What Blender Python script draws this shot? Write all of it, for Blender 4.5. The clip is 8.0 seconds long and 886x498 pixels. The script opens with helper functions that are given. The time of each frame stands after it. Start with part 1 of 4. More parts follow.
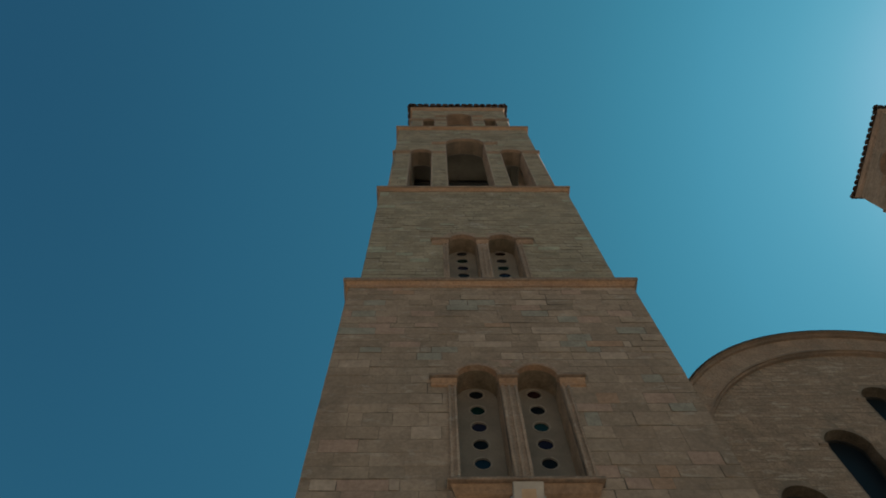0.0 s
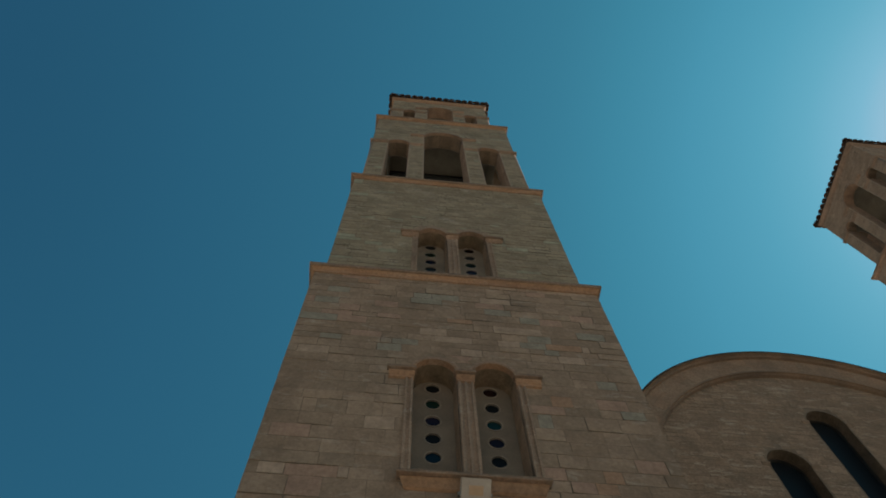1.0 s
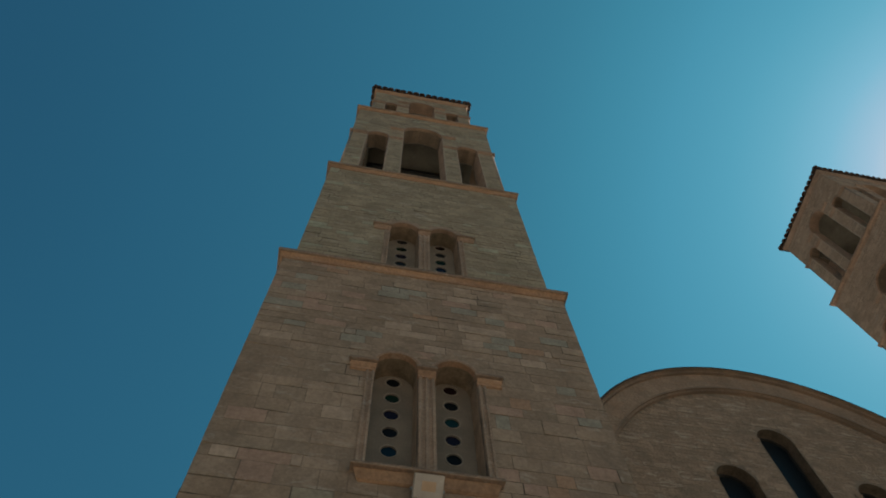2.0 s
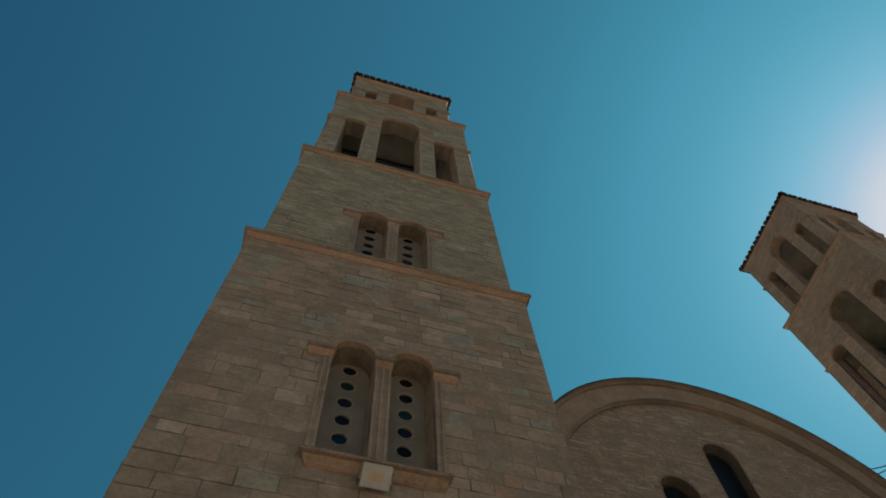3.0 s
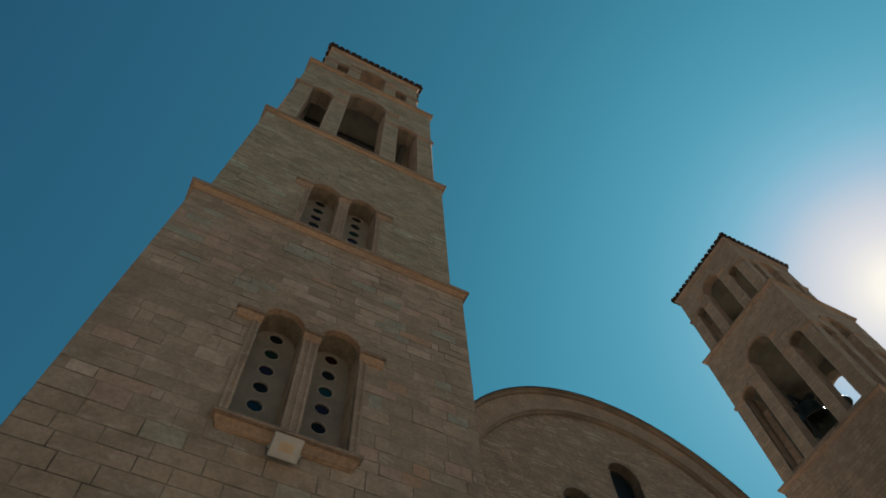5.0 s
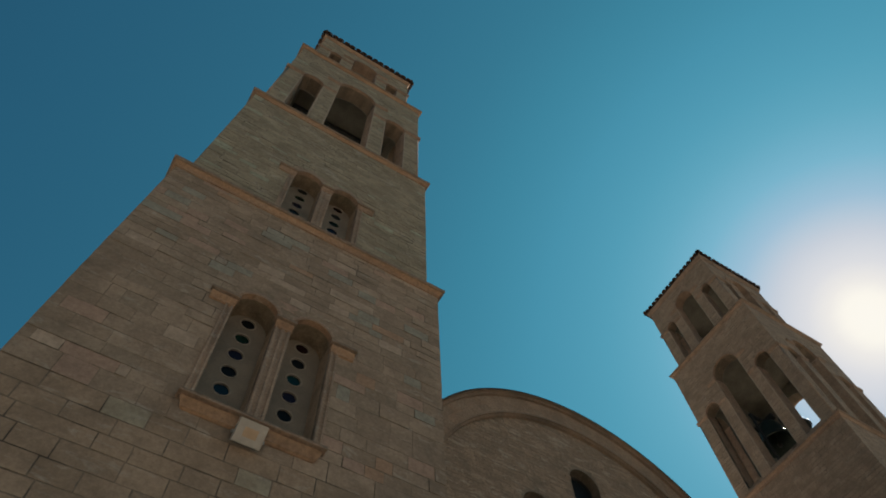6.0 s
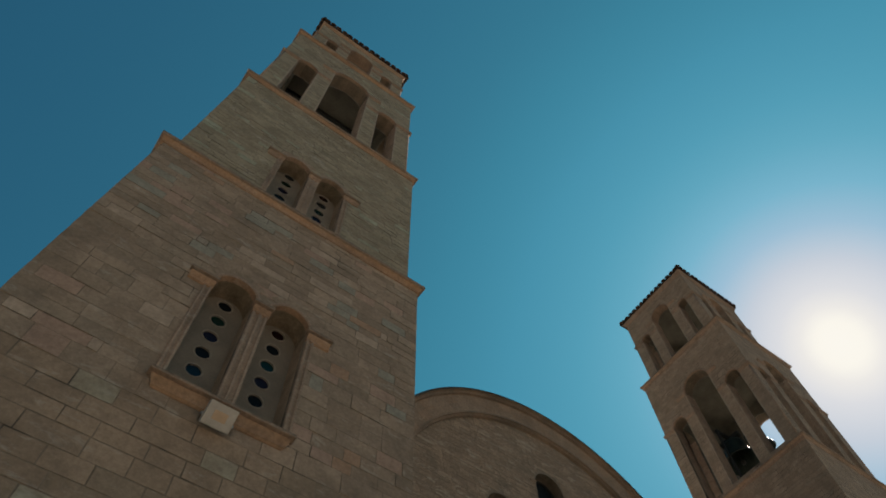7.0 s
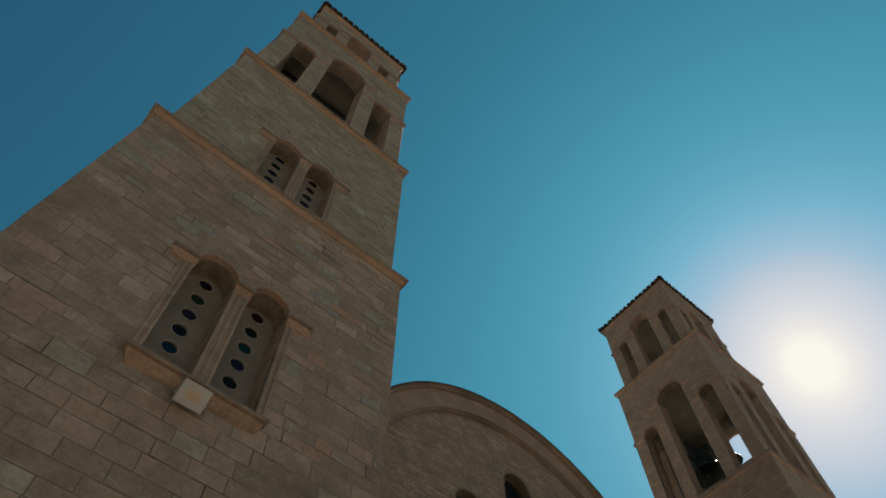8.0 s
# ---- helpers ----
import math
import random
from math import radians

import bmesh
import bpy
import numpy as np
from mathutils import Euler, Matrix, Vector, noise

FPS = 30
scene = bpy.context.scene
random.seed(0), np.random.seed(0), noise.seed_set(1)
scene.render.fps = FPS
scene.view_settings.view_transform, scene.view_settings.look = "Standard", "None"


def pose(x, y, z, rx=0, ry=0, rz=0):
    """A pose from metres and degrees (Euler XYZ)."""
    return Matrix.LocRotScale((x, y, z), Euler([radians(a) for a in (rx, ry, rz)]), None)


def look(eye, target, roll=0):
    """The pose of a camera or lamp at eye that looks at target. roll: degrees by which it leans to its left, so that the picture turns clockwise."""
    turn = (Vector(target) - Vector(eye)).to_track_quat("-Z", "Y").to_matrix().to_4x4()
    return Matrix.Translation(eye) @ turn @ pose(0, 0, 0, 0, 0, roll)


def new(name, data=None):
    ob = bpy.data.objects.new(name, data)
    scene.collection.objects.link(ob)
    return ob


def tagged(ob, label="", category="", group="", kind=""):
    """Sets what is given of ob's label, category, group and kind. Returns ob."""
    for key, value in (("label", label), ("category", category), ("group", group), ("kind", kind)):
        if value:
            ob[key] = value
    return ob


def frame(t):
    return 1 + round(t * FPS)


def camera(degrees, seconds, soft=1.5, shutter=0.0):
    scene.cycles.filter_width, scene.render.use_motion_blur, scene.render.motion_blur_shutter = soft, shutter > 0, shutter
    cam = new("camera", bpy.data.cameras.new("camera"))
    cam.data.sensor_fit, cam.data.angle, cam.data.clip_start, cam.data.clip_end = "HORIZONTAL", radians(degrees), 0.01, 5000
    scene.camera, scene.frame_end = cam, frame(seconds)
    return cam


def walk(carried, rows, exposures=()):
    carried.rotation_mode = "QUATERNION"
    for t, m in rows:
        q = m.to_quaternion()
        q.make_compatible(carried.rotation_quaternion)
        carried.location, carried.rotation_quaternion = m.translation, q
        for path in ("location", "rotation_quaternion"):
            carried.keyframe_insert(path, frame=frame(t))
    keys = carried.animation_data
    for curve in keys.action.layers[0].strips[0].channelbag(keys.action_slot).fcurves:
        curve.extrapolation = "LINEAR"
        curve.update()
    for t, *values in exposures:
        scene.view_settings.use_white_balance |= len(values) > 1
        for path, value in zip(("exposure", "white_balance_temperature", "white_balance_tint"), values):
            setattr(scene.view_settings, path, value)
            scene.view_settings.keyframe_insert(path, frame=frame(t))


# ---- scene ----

# ---------------------------------------------------------------- camera
cam = camera(66.16, 8.0, soft=1.8)
# seconds, eye x, y, z, heading to the right, tilt up, roll
ROWS = [
    (0.0, -0.864, 0.993, 1.600, 2.04, 66.66, -1.88),
    (0.5, -0.860, 0.993, 1.597, 5.28, 66.29, -1.97),
    (1.0, -0.854, 0.995, 1.595, 8.36, 66.04, -2.73),
    (1.5, -0.847, 1.000, 1.593, 11.20, 65.89, -3.26),
    (3.0, -0.821, 1.018, 1.584, 20.34, 65.06, -4.64),
    (3.5, -0.813, 1.026, 1.581, 23.59, 64.77, -5.03),
    (4.0, -0.808, 1.032, 1.579, 26.17, 64.44, -4.99),
    (4.5, -0.808, 1.032, 1.577, 28.42, 64.10, -4.76),
    (6.0, -0.815, 1.026, 1.567, 34.57, 63.50, -3.90),
    (6.5, -0.820, 1.027, 1.565, 36.23, 63.33, -3.18),
    (7.0, -0.826, 1.034, 1.567, 37.85, 63.18, -2.63),
    (7.5, -0.832, 1.042, 1.577, 39.35, 62.93, -1.91),
    (8.0, -0.840, 1.051, 1.593, 40.63, 62.66, -0.91),
]
EXPOSURE = 0.0
walk(cam, [(t, pose(x, y, z, 90 + tilt, 0, -head) @ pose(0, 0, 0, 0, 0, roll)) for t, x, y, z, head, tilt, roll in ROWS],
     exposures=[(0.0, EXPOSURE + 0.08), (3.0, EXPOSURE + 0.06), (8.0, EXPOSURE)])

# ---------------------------------------------------------------- daylight
SUN = Vector((0.694, 0.0995, 0.713)).normalized()      # the way to the sun
SUN_ELEVATION = math.asin(SUN.z)
SUN_HEADING = math.atan2(SUN.x, SUN.y)

world = bpy.data.worlds.new("sky")
scene.world = world
world.use_nodes = True
wt = world.node_tree
wt.nodes.clear()
w_out = wt.nodes.new("ShaderNodeOutputWorld")
w_bg = wt.nodes.new("ShaderNodeBackground")
w_sky = wt.nodes.new("ShaderNodeTexSky")
w_sky.sky_type = "NISHITA"
w_sky.sun_disc = False
w_sky.sun_elevation = SUN_ELEVATION
w_sky.sun_rotation = SUN_HEADING
w_sky.altitude = 60
w_sky.air_density = 6.0
w_sky.dust_density = 3.0
w_sky.ozone_density = 1.0
# the sky's brightness, developed as the film shows it: deep teal away from the sun, paling to white round it
w_grey = wt.nodes.new("ShaderNodeRGBToBW")
w_range = wt.nodes.new("ShaderNodeMapRange")
w_range.inputs[1].default_value, w_range.inputs[2].default_value = 0.0, 24.0
w_film = wt.nodes.new("ShaderNodeValToRGB")
FILM = [(0.0000, (0.0044, 0.0176, 0.0395)), (0.1083, (0.0097, 0.0513, 0.1095)), (0.1271, (0.0137, 0.0704, 0.1384)), (0.1375, (0.0168, 0.0865, 0.1559)), (0.1479, (0.0194, 0.1022, 0.1779)),
        (0.1638, (0.0232, 0.1195, 0.1981)), (0.1917, (0.0284, 0.147, 0.2346)), (0.2321, (0.0369, 0.1845, 0.2789)), (0.2658, (0.0452, 0.2232, 0.3278)), (0.3250, (0.063, 0.2789, 0.402)),
        (0.4062, (0.0865, 0.3325, 0.4621)), (0.4833, (0.1195, 0.3813, 0.5149)), (0.5875, (0.1878, 0.4508, 0.5972)), (0.7000, (0.3325, 0.5149, 0.6584)), (0.8083, (0.5647, 0.6172, 0.6939)),
        (0.8833, (0.7084, 0.7157, 0.7454)), (0.9210, (0.8388, 0.8148, 0.7835)), (0.9400, (0.956, 0.9216, 0.8388)), (1.0000, (0.9911, 0.9647, 0.9047))]
for k, (place, c) in enumerate(FILM):
    e = w_film.color_ramp.elements[k] if k < 2 else w_film.color_ramp.elements.new(place)
    e.position, e.color = place, (*c, 1)
wt.links.new(w_sky.outputs[0], w_grey.inputs[0])
wt.links.new(w_grey.outputs[0], w_range.inputs[0])
wt.links.new(w_range.outputs[0], w_film.inputs[0])
wt.links.new(w_film.outputs[0], w_bg.inputs[0])
w_bg.inputs[1].default_value = 1.0
wt.links.new(w_bg.outputs[0], w_out.inputs[0])

sun_data = bpy.data.lights.new("sun", "SUN")
sun_data.energy = 4.5
sun_data.angle = radians(0.53)
sun_data.color = (1.0, 0.93, 0.82)
sun_lamp = new("sun", sun_data)
sun_lamp.matrix_world = look(SUN * 60, (0, 0, 0))


# ---------------------------------------------------------------- materials
def material(name, colours, rough=0.85, spread="", scale=6.0, grain=60.0, bump=0.25, stain=0.35, metal=0.0, stain_colour=None, mottle=(0.76, 1.2), bloom=0.0, bloom_colour=(0.46, 0.385, 0.31), bloom_from=0.57, jitter=(0.90, 1.10), bloom_size=(2.6, 2.6, 8.5), blotch=0.12):
    """Colours are picked for each piece ("object" or "island") or, without pieces, by a slow noise."""
    m = bpy.data.materials.new(name)
    m.use_nodes = True
    nt = m.node_tree
    nt.nodes.clear()
    out = nt.nodes.new("ShaderNodeOutputMaterial")
    bsdf = nt.nodes.new("ShaderNodeBsdfPrincipled")
    nt.links.new(bsdf.outputs[0], out.inputs[0])
    bsdf.inputs["Metallic"].default_value = metal
    bsdf.inputs["Specular IOR Level"].default_value = 0.25
    place = nt.nodes.new("ShaderNodeNewGeometry").outputs["Position"]
    slow = nt.nodes.new("ShaderNodeTexNoise")
    slow.inputs["Scale"].default_value = scale
    slow.inputs["Detail"].default_value = 5
    slow.inputs["Roughness"].default_value = 0.62
    fine = nt.nodes.new("ShaderNodeTexNoise")
    fine.inputs["Scale"].default_value = grain
    fine.inputs["Detail"].default_value = 6
    fine.inputs["Roughness"].default_value = 0.7
    nt.links.new(place, slow.inputs["Vector"])
    nt.links.new(place, fine.inputs["Vector"])
    ramp = nt.nodes.new("ShaderNodeValToRGB")
    ramp.color_ramp.interpolation = "CONSTANT" if spread else "LINEAR"
    els = ramp.color_ramp.elements
    n = len(colours)
    lo, hi = (0.0, 1.0) if spread else (0.3, 0.7)
    for k, (at, c) in enumerate(colours):
        e = els[k] if k < 2 else els.new(0.5)
        e.position = lo + (hi - lo) * at
        e.color = (*c, 1)
    if n == 1:
        els[1].color = (*colours[0][1], 1)
    if spread == "object":
        src = nt.nodes.new("ShaderNodeObjectInfo").outputs["Random"]
    elif spread == "island":
        src = nt.nodes.new("ShaderNodeNewGeometry").outputs["Random Per Island"]
    else:
        src = slow.outputs["Fac"]
    nt.links.new(src, ramp.inputs[0])
    colour = ramp.outputs[0]
    if spread:                               # a second, small shift of tone piece by piece
        jit = nt.nodes.new("ShaderNodeMath")
        jit.operation = "MULTIPLY"
        jit.inputs[1].default_value = 37.7
        nt.links.new(src, jit.inputs[0])
        fr = nt.nodes.new("ShaderNodeMath")
        fr.operation = "FRACT"
        nt.links.new(jit.outputs[0], fr.inputs[0])
        rng = nt.nodes.new("ShaderNodeMapRange")
        rng.inputs[3].default_value, rng.inputs[4].default_value = jitter
        nt.links.new(fr.outputs[0], rng.inputs[0])
        hsv = nt.nodes.new("ShaderNodeHueSaturation")
        nt.links.new(rng.outputs[0], hsv.inputs["Value"])
        nt.links.new(colour, hsv.inputs["Color"])
        colour = hsv.outputs[0]
    if stain:
        sr = nt.nodes.new("ShaderNodeMapRange")
        sr.inputs[1].default_value, sr.inputs[2].default_value = 0.42, 0.72
        sr.inputs[3].default_value, sr.inputs[4].default_value = 0.0, stain
        sn = nt.nodes.new("ShaderNodeTexNoise")
        sn.inputs["Scale"].default_value = scale * 0.35
        sn.inputs["Detail"].default_value = 7
        sn.inputs["Roughness"].default_value = 0.66
        nt.links.new(place, sn.inputs["Vector"])
        nt.links.new(sn.outputs["Fac"], sr.inputs[0])
        mx = nt.nodes.new("ShaderNodeMix")
        mx.data_type = "RGBA"
        nt.links.new(sr.outputs[0], mx.inputs[0])
        nt.links.new(colour, mx.inputs[6])
        c = stain_colour or tuple(v * 0.55 for v in colours[0][1])
        mx.inputs[7].default_value = (*c, 1)
        colour = mx.outputs[2]
    if bloom:                                # pale lime smears, longer than high
        st = nt.nodes.new("ShaderNodeMapping")
        st.inputs["Scale"].default_value = bloom_size
        nt.links.new(place, st.inputs["Vector"])
        bn = nt.nodes.new("ShaderNodeTexNoise")
        bn.inputs["Scale"].default_value = 1.0
        bn.inputs["Detail"].default_value = 6
        bn.inputs["Roughness"].default_value = 0.68
        bn.inputs["Distortion"].default_value = 0.7
        nt.links.new(st.outputs[0], bn.inputs["Vector"])
        br = nt.nodes.new("ShaderNodeMapRange")
        br.inputs[1].default_value, br.inputs[2].default_value = bloom_from, bloom_from + 0.13
        br.inputs[3].default_value, br.inputs[4].default_value = 0.0, bloom
        nt.links.new(bn.outputs["Fac"], br.inputs[0])
        bx = nt.nodes.new("ShaderNodeMix")
        bx.data_type = "RGBA"
        nt.links.new(br.outputs[0], bx.inputs[0])
        nt.links.new(colour, bx.inputs[6])
        bx.inputs[7].default_value = (*bloom_colour, 1)
        colour = bx.outputs[2]
    gr = nt.nodes.new("ShaderNodeMapRange")
    gr.inputs[1].default_value, gr.inputs[2].default_value = 0.3, 0.7
    gr.inputs[3].default_value, gr.inputs[4].default_value = mottle
    nt.links.new(fine.outputs["Fac"], gr.inputs[0])
    mul = nt.nodes.new("ShaderNodeMix")
    mul.data_type, mul.blend_type = "RGBA", "MULTIPLY"
    mul.inputs[0].default_value = 1.0
    nt.links.new(colour, mul.inputs[6])
    nt.links.new(gr.outputs[0], mul.inputs[7])
    mid = nt.nodes.new("ShaderNodeMapRange")
    mid.inputs[1].default_value, mid.inputs[2].default_value = 0.32, 0.68
    mid.inputs[3].default_value, mid.inputs[4].default_value = 1 - blotch, 1 + blotch
    nt.links.new(slow.outputs["Fac"], mid.inputs[0])
    mul2 = nt.nodes.new("ShaderNodeMix")
    mul2.data_type, mul2.blend_type = "RGBA", "MULTIPLY"
    mul2.inputs[0].default_value = 1.0
    nt.links.new(mul.outputs[2], mul2.inputs[6])
    nt.links.new(mid.outputs[0], mul2.inputs[7])
    nt.links.new(mul2.outputs[2], bsdf.inputs["Base Color"])
    rr = nt.nodes.new("ShaderNodeMapRange")
    rr.inputs[3].default_value, rr.inputs[4].default_value = max(rough - 0.12, 0.03), min(rough + 0.1, 1)
    nt.links.new(slow.outputs["Fac"], rr.inputs[0])
    nt.links.new(rr.outputs[0], bsdf.inputs["Roughness"])
    if bump:
        add = nt.nodes.new("ShaderNodeMath")
        add.operation = "ADD"
        nt.links.new(slow.outputs["Fac"], add.inputs[0])
        nt.links.new(fine.outputs["Fac"], add.inputs[1])
        b = nt.nodes.new("ShaderNodeBump")
        b.inputs["Strength"].default_value = bump
        b.inputs["Distance"].default_value = 0.02
        nt.links.new(add.outputs[0], b.inputs["Height"])
        nt.links.new(b.outputs[0], bsdf.inputs["Normal"])
    return m


STONES = [(0.0, (0.368, 0.228, 0.158)), (0.22, (0.334, 0.214, 0.150)), (0.42, (0.387, 0.242, 0.170)), (0.58, (0.325, 0.201, 0.140)),
          (0.74, (0.344, 0.240, 0.170)), (0.835, (0.318, 0.262, 0.196)), (0.91, (0.420, 0.319, 0.235)), (0.955, (0.411, 0.209, 0.115))]
STONES = [(p, (r * 0.97, g * 1.03, b * 0.975)) for p, (r, g, b) in STONES]
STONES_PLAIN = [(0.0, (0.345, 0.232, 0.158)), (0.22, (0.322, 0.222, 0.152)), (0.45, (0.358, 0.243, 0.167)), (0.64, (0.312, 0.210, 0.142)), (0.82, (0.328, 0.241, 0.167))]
stone_each = material("ashlar_block", STONES_PLAIN, 0.9, "object", 5.0, 24.0, 0.5, 0.75, mottle=(0.80, 1.16), bloom=0.5)
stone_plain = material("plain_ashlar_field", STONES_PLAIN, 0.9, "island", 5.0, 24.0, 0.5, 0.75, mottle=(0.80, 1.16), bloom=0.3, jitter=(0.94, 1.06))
stone_many = material("ashlar_field", STONES, 0.9, "island", 5.0, 24.0, 0.5, 0.75, mottle=(0.80, 1.16), bloom=0.5)
joint_dirt = material("joint_dirt", [(0, (0.085, 0.062, 0.046)), (0.20, (0.140, 0.102, 0.074)), (0.42, (0.250, 0.175, 0.122)), (1, (0.300, 0.210, 0.147))], 0.95, "", 1.5, 70.0, 0.3, 0.2)
TINTS = {"pale": material("pale_block", [(0, (0.40, 0.275, 0.194)), (1, (0.45, 0.312, 0.222))], 0.9, "", 5.0, 24.0, 0.5, 0.3, mottle=(0.80, 1.16)),
         "teal": material("grey_green_block", [(0, (0.292, 0.244, 0.182)), (1, (0.316, 0.266, 0.202))], 0.9, "", 5.0, 24.0, 0.5, 0.4, mottle=(0.80, 1.16)),
         "tan": material("ochre_block", [(0, (0.372, 0.216, 0.134)), (1, (0.395, 0.235, 0.150))], 0.9, "", 5.0, 24.0, 0.5, 0.4, mottle=(0.80, 1.16)),
         "rose": material("rose_block", [(0, (0.375, 0.232, 0.163)), (1, (0.405, 0.254, 0.180))], 0.9, "", 5.0, 24.0, 0.5, 0.4, mottle=(0.80, 1.16))}
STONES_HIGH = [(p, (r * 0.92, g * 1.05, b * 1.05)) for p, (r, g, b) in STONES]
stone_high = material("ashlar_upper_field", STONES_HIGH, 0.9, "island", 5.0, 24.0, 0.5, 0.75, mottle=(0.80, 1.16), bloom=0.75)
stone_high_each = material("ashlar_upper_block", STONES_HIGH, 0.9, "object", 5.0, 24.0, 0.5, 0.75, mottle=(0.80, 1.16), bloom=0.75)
RUBBLE = [(0.0, (0.348, 0.236, 0.162)), (0.3, (0.318, 0.216, 0.148)), (0.55, (0.362, 0.247, 0.169)), (0.75, (0.330, 0.232, 0.161)), (0.95, (0.430, 0.326, 0.236))]
stone_rubble = material("coursed_rubble", RUBBLE, 0.92, "island", 7.0, 22.0, 0.9, 0.8, stain_colour=(0.185, 0.136, 0.098), mottle=(0.66, 1.28), bloom=0.85, bloom_from=0.55, bloom_size=(2.2, 2.2, 10.0), bloom_colour=(0.48, 0.385, 0.295))
stone_rubble_each = material("rubble_block", RUBBLE, 0.92, "object", 7.0, 22.0, 0.9, 0.8, stain_colour=(0.185, 0.136, 0.098), mottle=(0.66, 1.28), bloom=0.85, bloom_from=0.55, bloom_size=(2.2, 2.2, 10.0), bloom_colour=(0.48, 0.385, 0.295))
BAND = [(0.0, (0.335, 0.224, 0.154)), (0.4, (0.318, 0.216, 0.149)), (0.75, (0.348, 0.223, 0.149))]
stone_band = material("arch_stone", BAND, 0.92, "object", 3.0, 20.0, 0.6, 0.8, mottle=(0.70, 1.24), bloom=0.35, stain_colour=(0.19, 0.135, 0.096), jitter=(0.96, 1.04))
stone_dark = material("gable_moulding", [(0, (0.225, 0.163, 0.120)), (0.6, (0.258, 0.186, 0.136)), (1, (0.300, 0.200, 0.137))], 0.92, "", 1.6, 24.0, 0.6, 0.5)
edge_dark = material("dark_coping_stone", [(0, (0.050, 0.038, 0.027)), (1, (0.095, 0.070, 0.050))], 0.92, "", 4.0, 24.0, 0.6, 0.5)
# joints: pointed flush with the stone in long stretches, washed out and dark in others
mortar = material("lime_mortar", [(0, (0.070, 0.050, 0.037)), (0.22, (0.125, 0.088, 0.064)), (0.46, (0.230, 0.162, 0.115)), (1, (0.275, 0.195, 0.138))], 0.95, "", 1.5, 70.0, 0.5, 0.2, stain_colour=(0.12, 0.085, 0.062))
trim_stone = material("ochre_trim_stone", [(0, (0.335, 0.184, 0.105)), (0.5, (0.372, 0.216, 0.129)), (1, (0.290, 0.184, 0.123))], 0.85, "", 3.0, 26.0, 0.3, 0.75, mottle=(0.72, 1.24), bloom=0.25, stain_colour=(0.18, 0.105, 0.07))
pale_trim = material("weathered_jamb_stone", [(0, (0.305, 0.202, 0.138)), (1, (0.365, 0.240, 0.166))], 0.88, "", 4.0, 40.0, 0.3, 0.55, mottle=(0.72, 1.24), bloom=0.5)
bead_stone = material("pale_bead_stone", [(0, (0.370, 0.270, 0.198)), (1, (0.430, 0.320, 0.240))], 0.88, "", 4.0, 40.0, 0.2, 0.5)
reveal_stone = material("stained_reveal_stone", [(0, (0.34, 0.225, 0.150)), (1, (0.40, 0.268, 0.182))], 0.9, "", 5.0, 30.0, 0.4, 0.75, stain_colour=(0.15, 0.115, 0.076), mottle=(0.74, 1.22))
# gable window arches and reveals: the dark tone stands in for recess shade
reveal_dark = material("shaded_reveal_stone", [(0, (0.105, 0.078, 0.055)), (1, (0.180, 0.130, 0.091))], 0.92, "", 3.0, 24.0, 0.5, 0.6)
# stains, and underside shade put into a base darker than the reveals
soffit_stone = material("stained_shaded_soffit", [(0, (0.200, 0.140, 0.092)), (1, (0.245, 0.170, 0.112))], 0.92, "", 6.0, 30.0, 0.4, 0.85, stain_colour=(0.105, 0.085, 0.056), mottle=(0.7, 1.25))
lip_stone = material("weathered_lip_stone", [(0, (0.225, 0.155, 0.110)), (0.5, (0.300, 0.190, 0.128)), (1, (0.205, 0.146, 0.108))], 0.9, "", 4.0, 22.0, 0.4, 0.7, stain_colour=(0.15, 0.105, 0.078), mottle=(0.7, 1.25), bloom=0.35)
rim_plaster = material("rim_plaster", [(0, (0.300, 0.238, 0.184)), (1, (0.365, 0.296, 0.234))], 0.8, "", 14.0, 60.0, 0.2, 0.7, stain_colour=(0.19, 0.145, 0.106))
fill_stone = material("wall_stone", [(0, (0.330, 0.212, 0.148)), (0.5, (0.365, 0.236, 0.166)), (1, (0.315, 0.205, 0.144))], 0.92, "", 5.0, 24.0, 0.5, 0.6, mottle=(0.70, 1.26), bloom=0.3)
rubble_mortar = material("pale_mortar", [(0, (0.185, 0.136, 0.098)), (0.35, (0.240, 0.176, 0.127)), (1, (0.285, 0.210, 0.153))], 0.95, "", 2.2, 60.0, 0.5, 0.4, bloom=0.6, bloom_size=(4.2, 4.2, 15.0), bloom_from=0.58)
panel_stone = material("plaster_panel", [(0, (0.240, 0.186, 0.138)), (1, (0.285, 0.222, 0.166))], 0.8, "", 2.2, 60.0, 0.12, 0.7, stain_colour=(0.165, 0.130, 0.098), mottle=(0.84, 1.12))
terracotta = material("terracotta", [(0.0, (0.095, 0.055, 0.040)), (0.35, (0.070, 0.044, 0.034)), (0.7, (0.115, 0.068, 0.048))], 0.85, "object", 8.0, 70.0, 0.3, 0.5, stain_colour=(0.05, 0.04, 0.035))
terracotta_many = material("terracotta_field", [(0.0, (0.095, 0.055, 0.040)), (0.35, (0.070, 0.044, 0.034)), (0.7, (0.115, 0.068, 0.048))], 0.85, "island", 8.0, 70.0, 0.3, 0.5, stain_colour=(0.05, 0.04, 0.035))
trim_brown = material("brown_trim_stone", [(0, (0.298, 0.188, 0.126)), (0.5, (0.335, 0.212, 0.145)), (1, (0.262, 0.178, 0.126))], 0.88, "", 3.0, 24.0, 0.4, 0.8, stain_colour=(0.15, 0.10, 0.07), mottle=(0.72, 1.24))
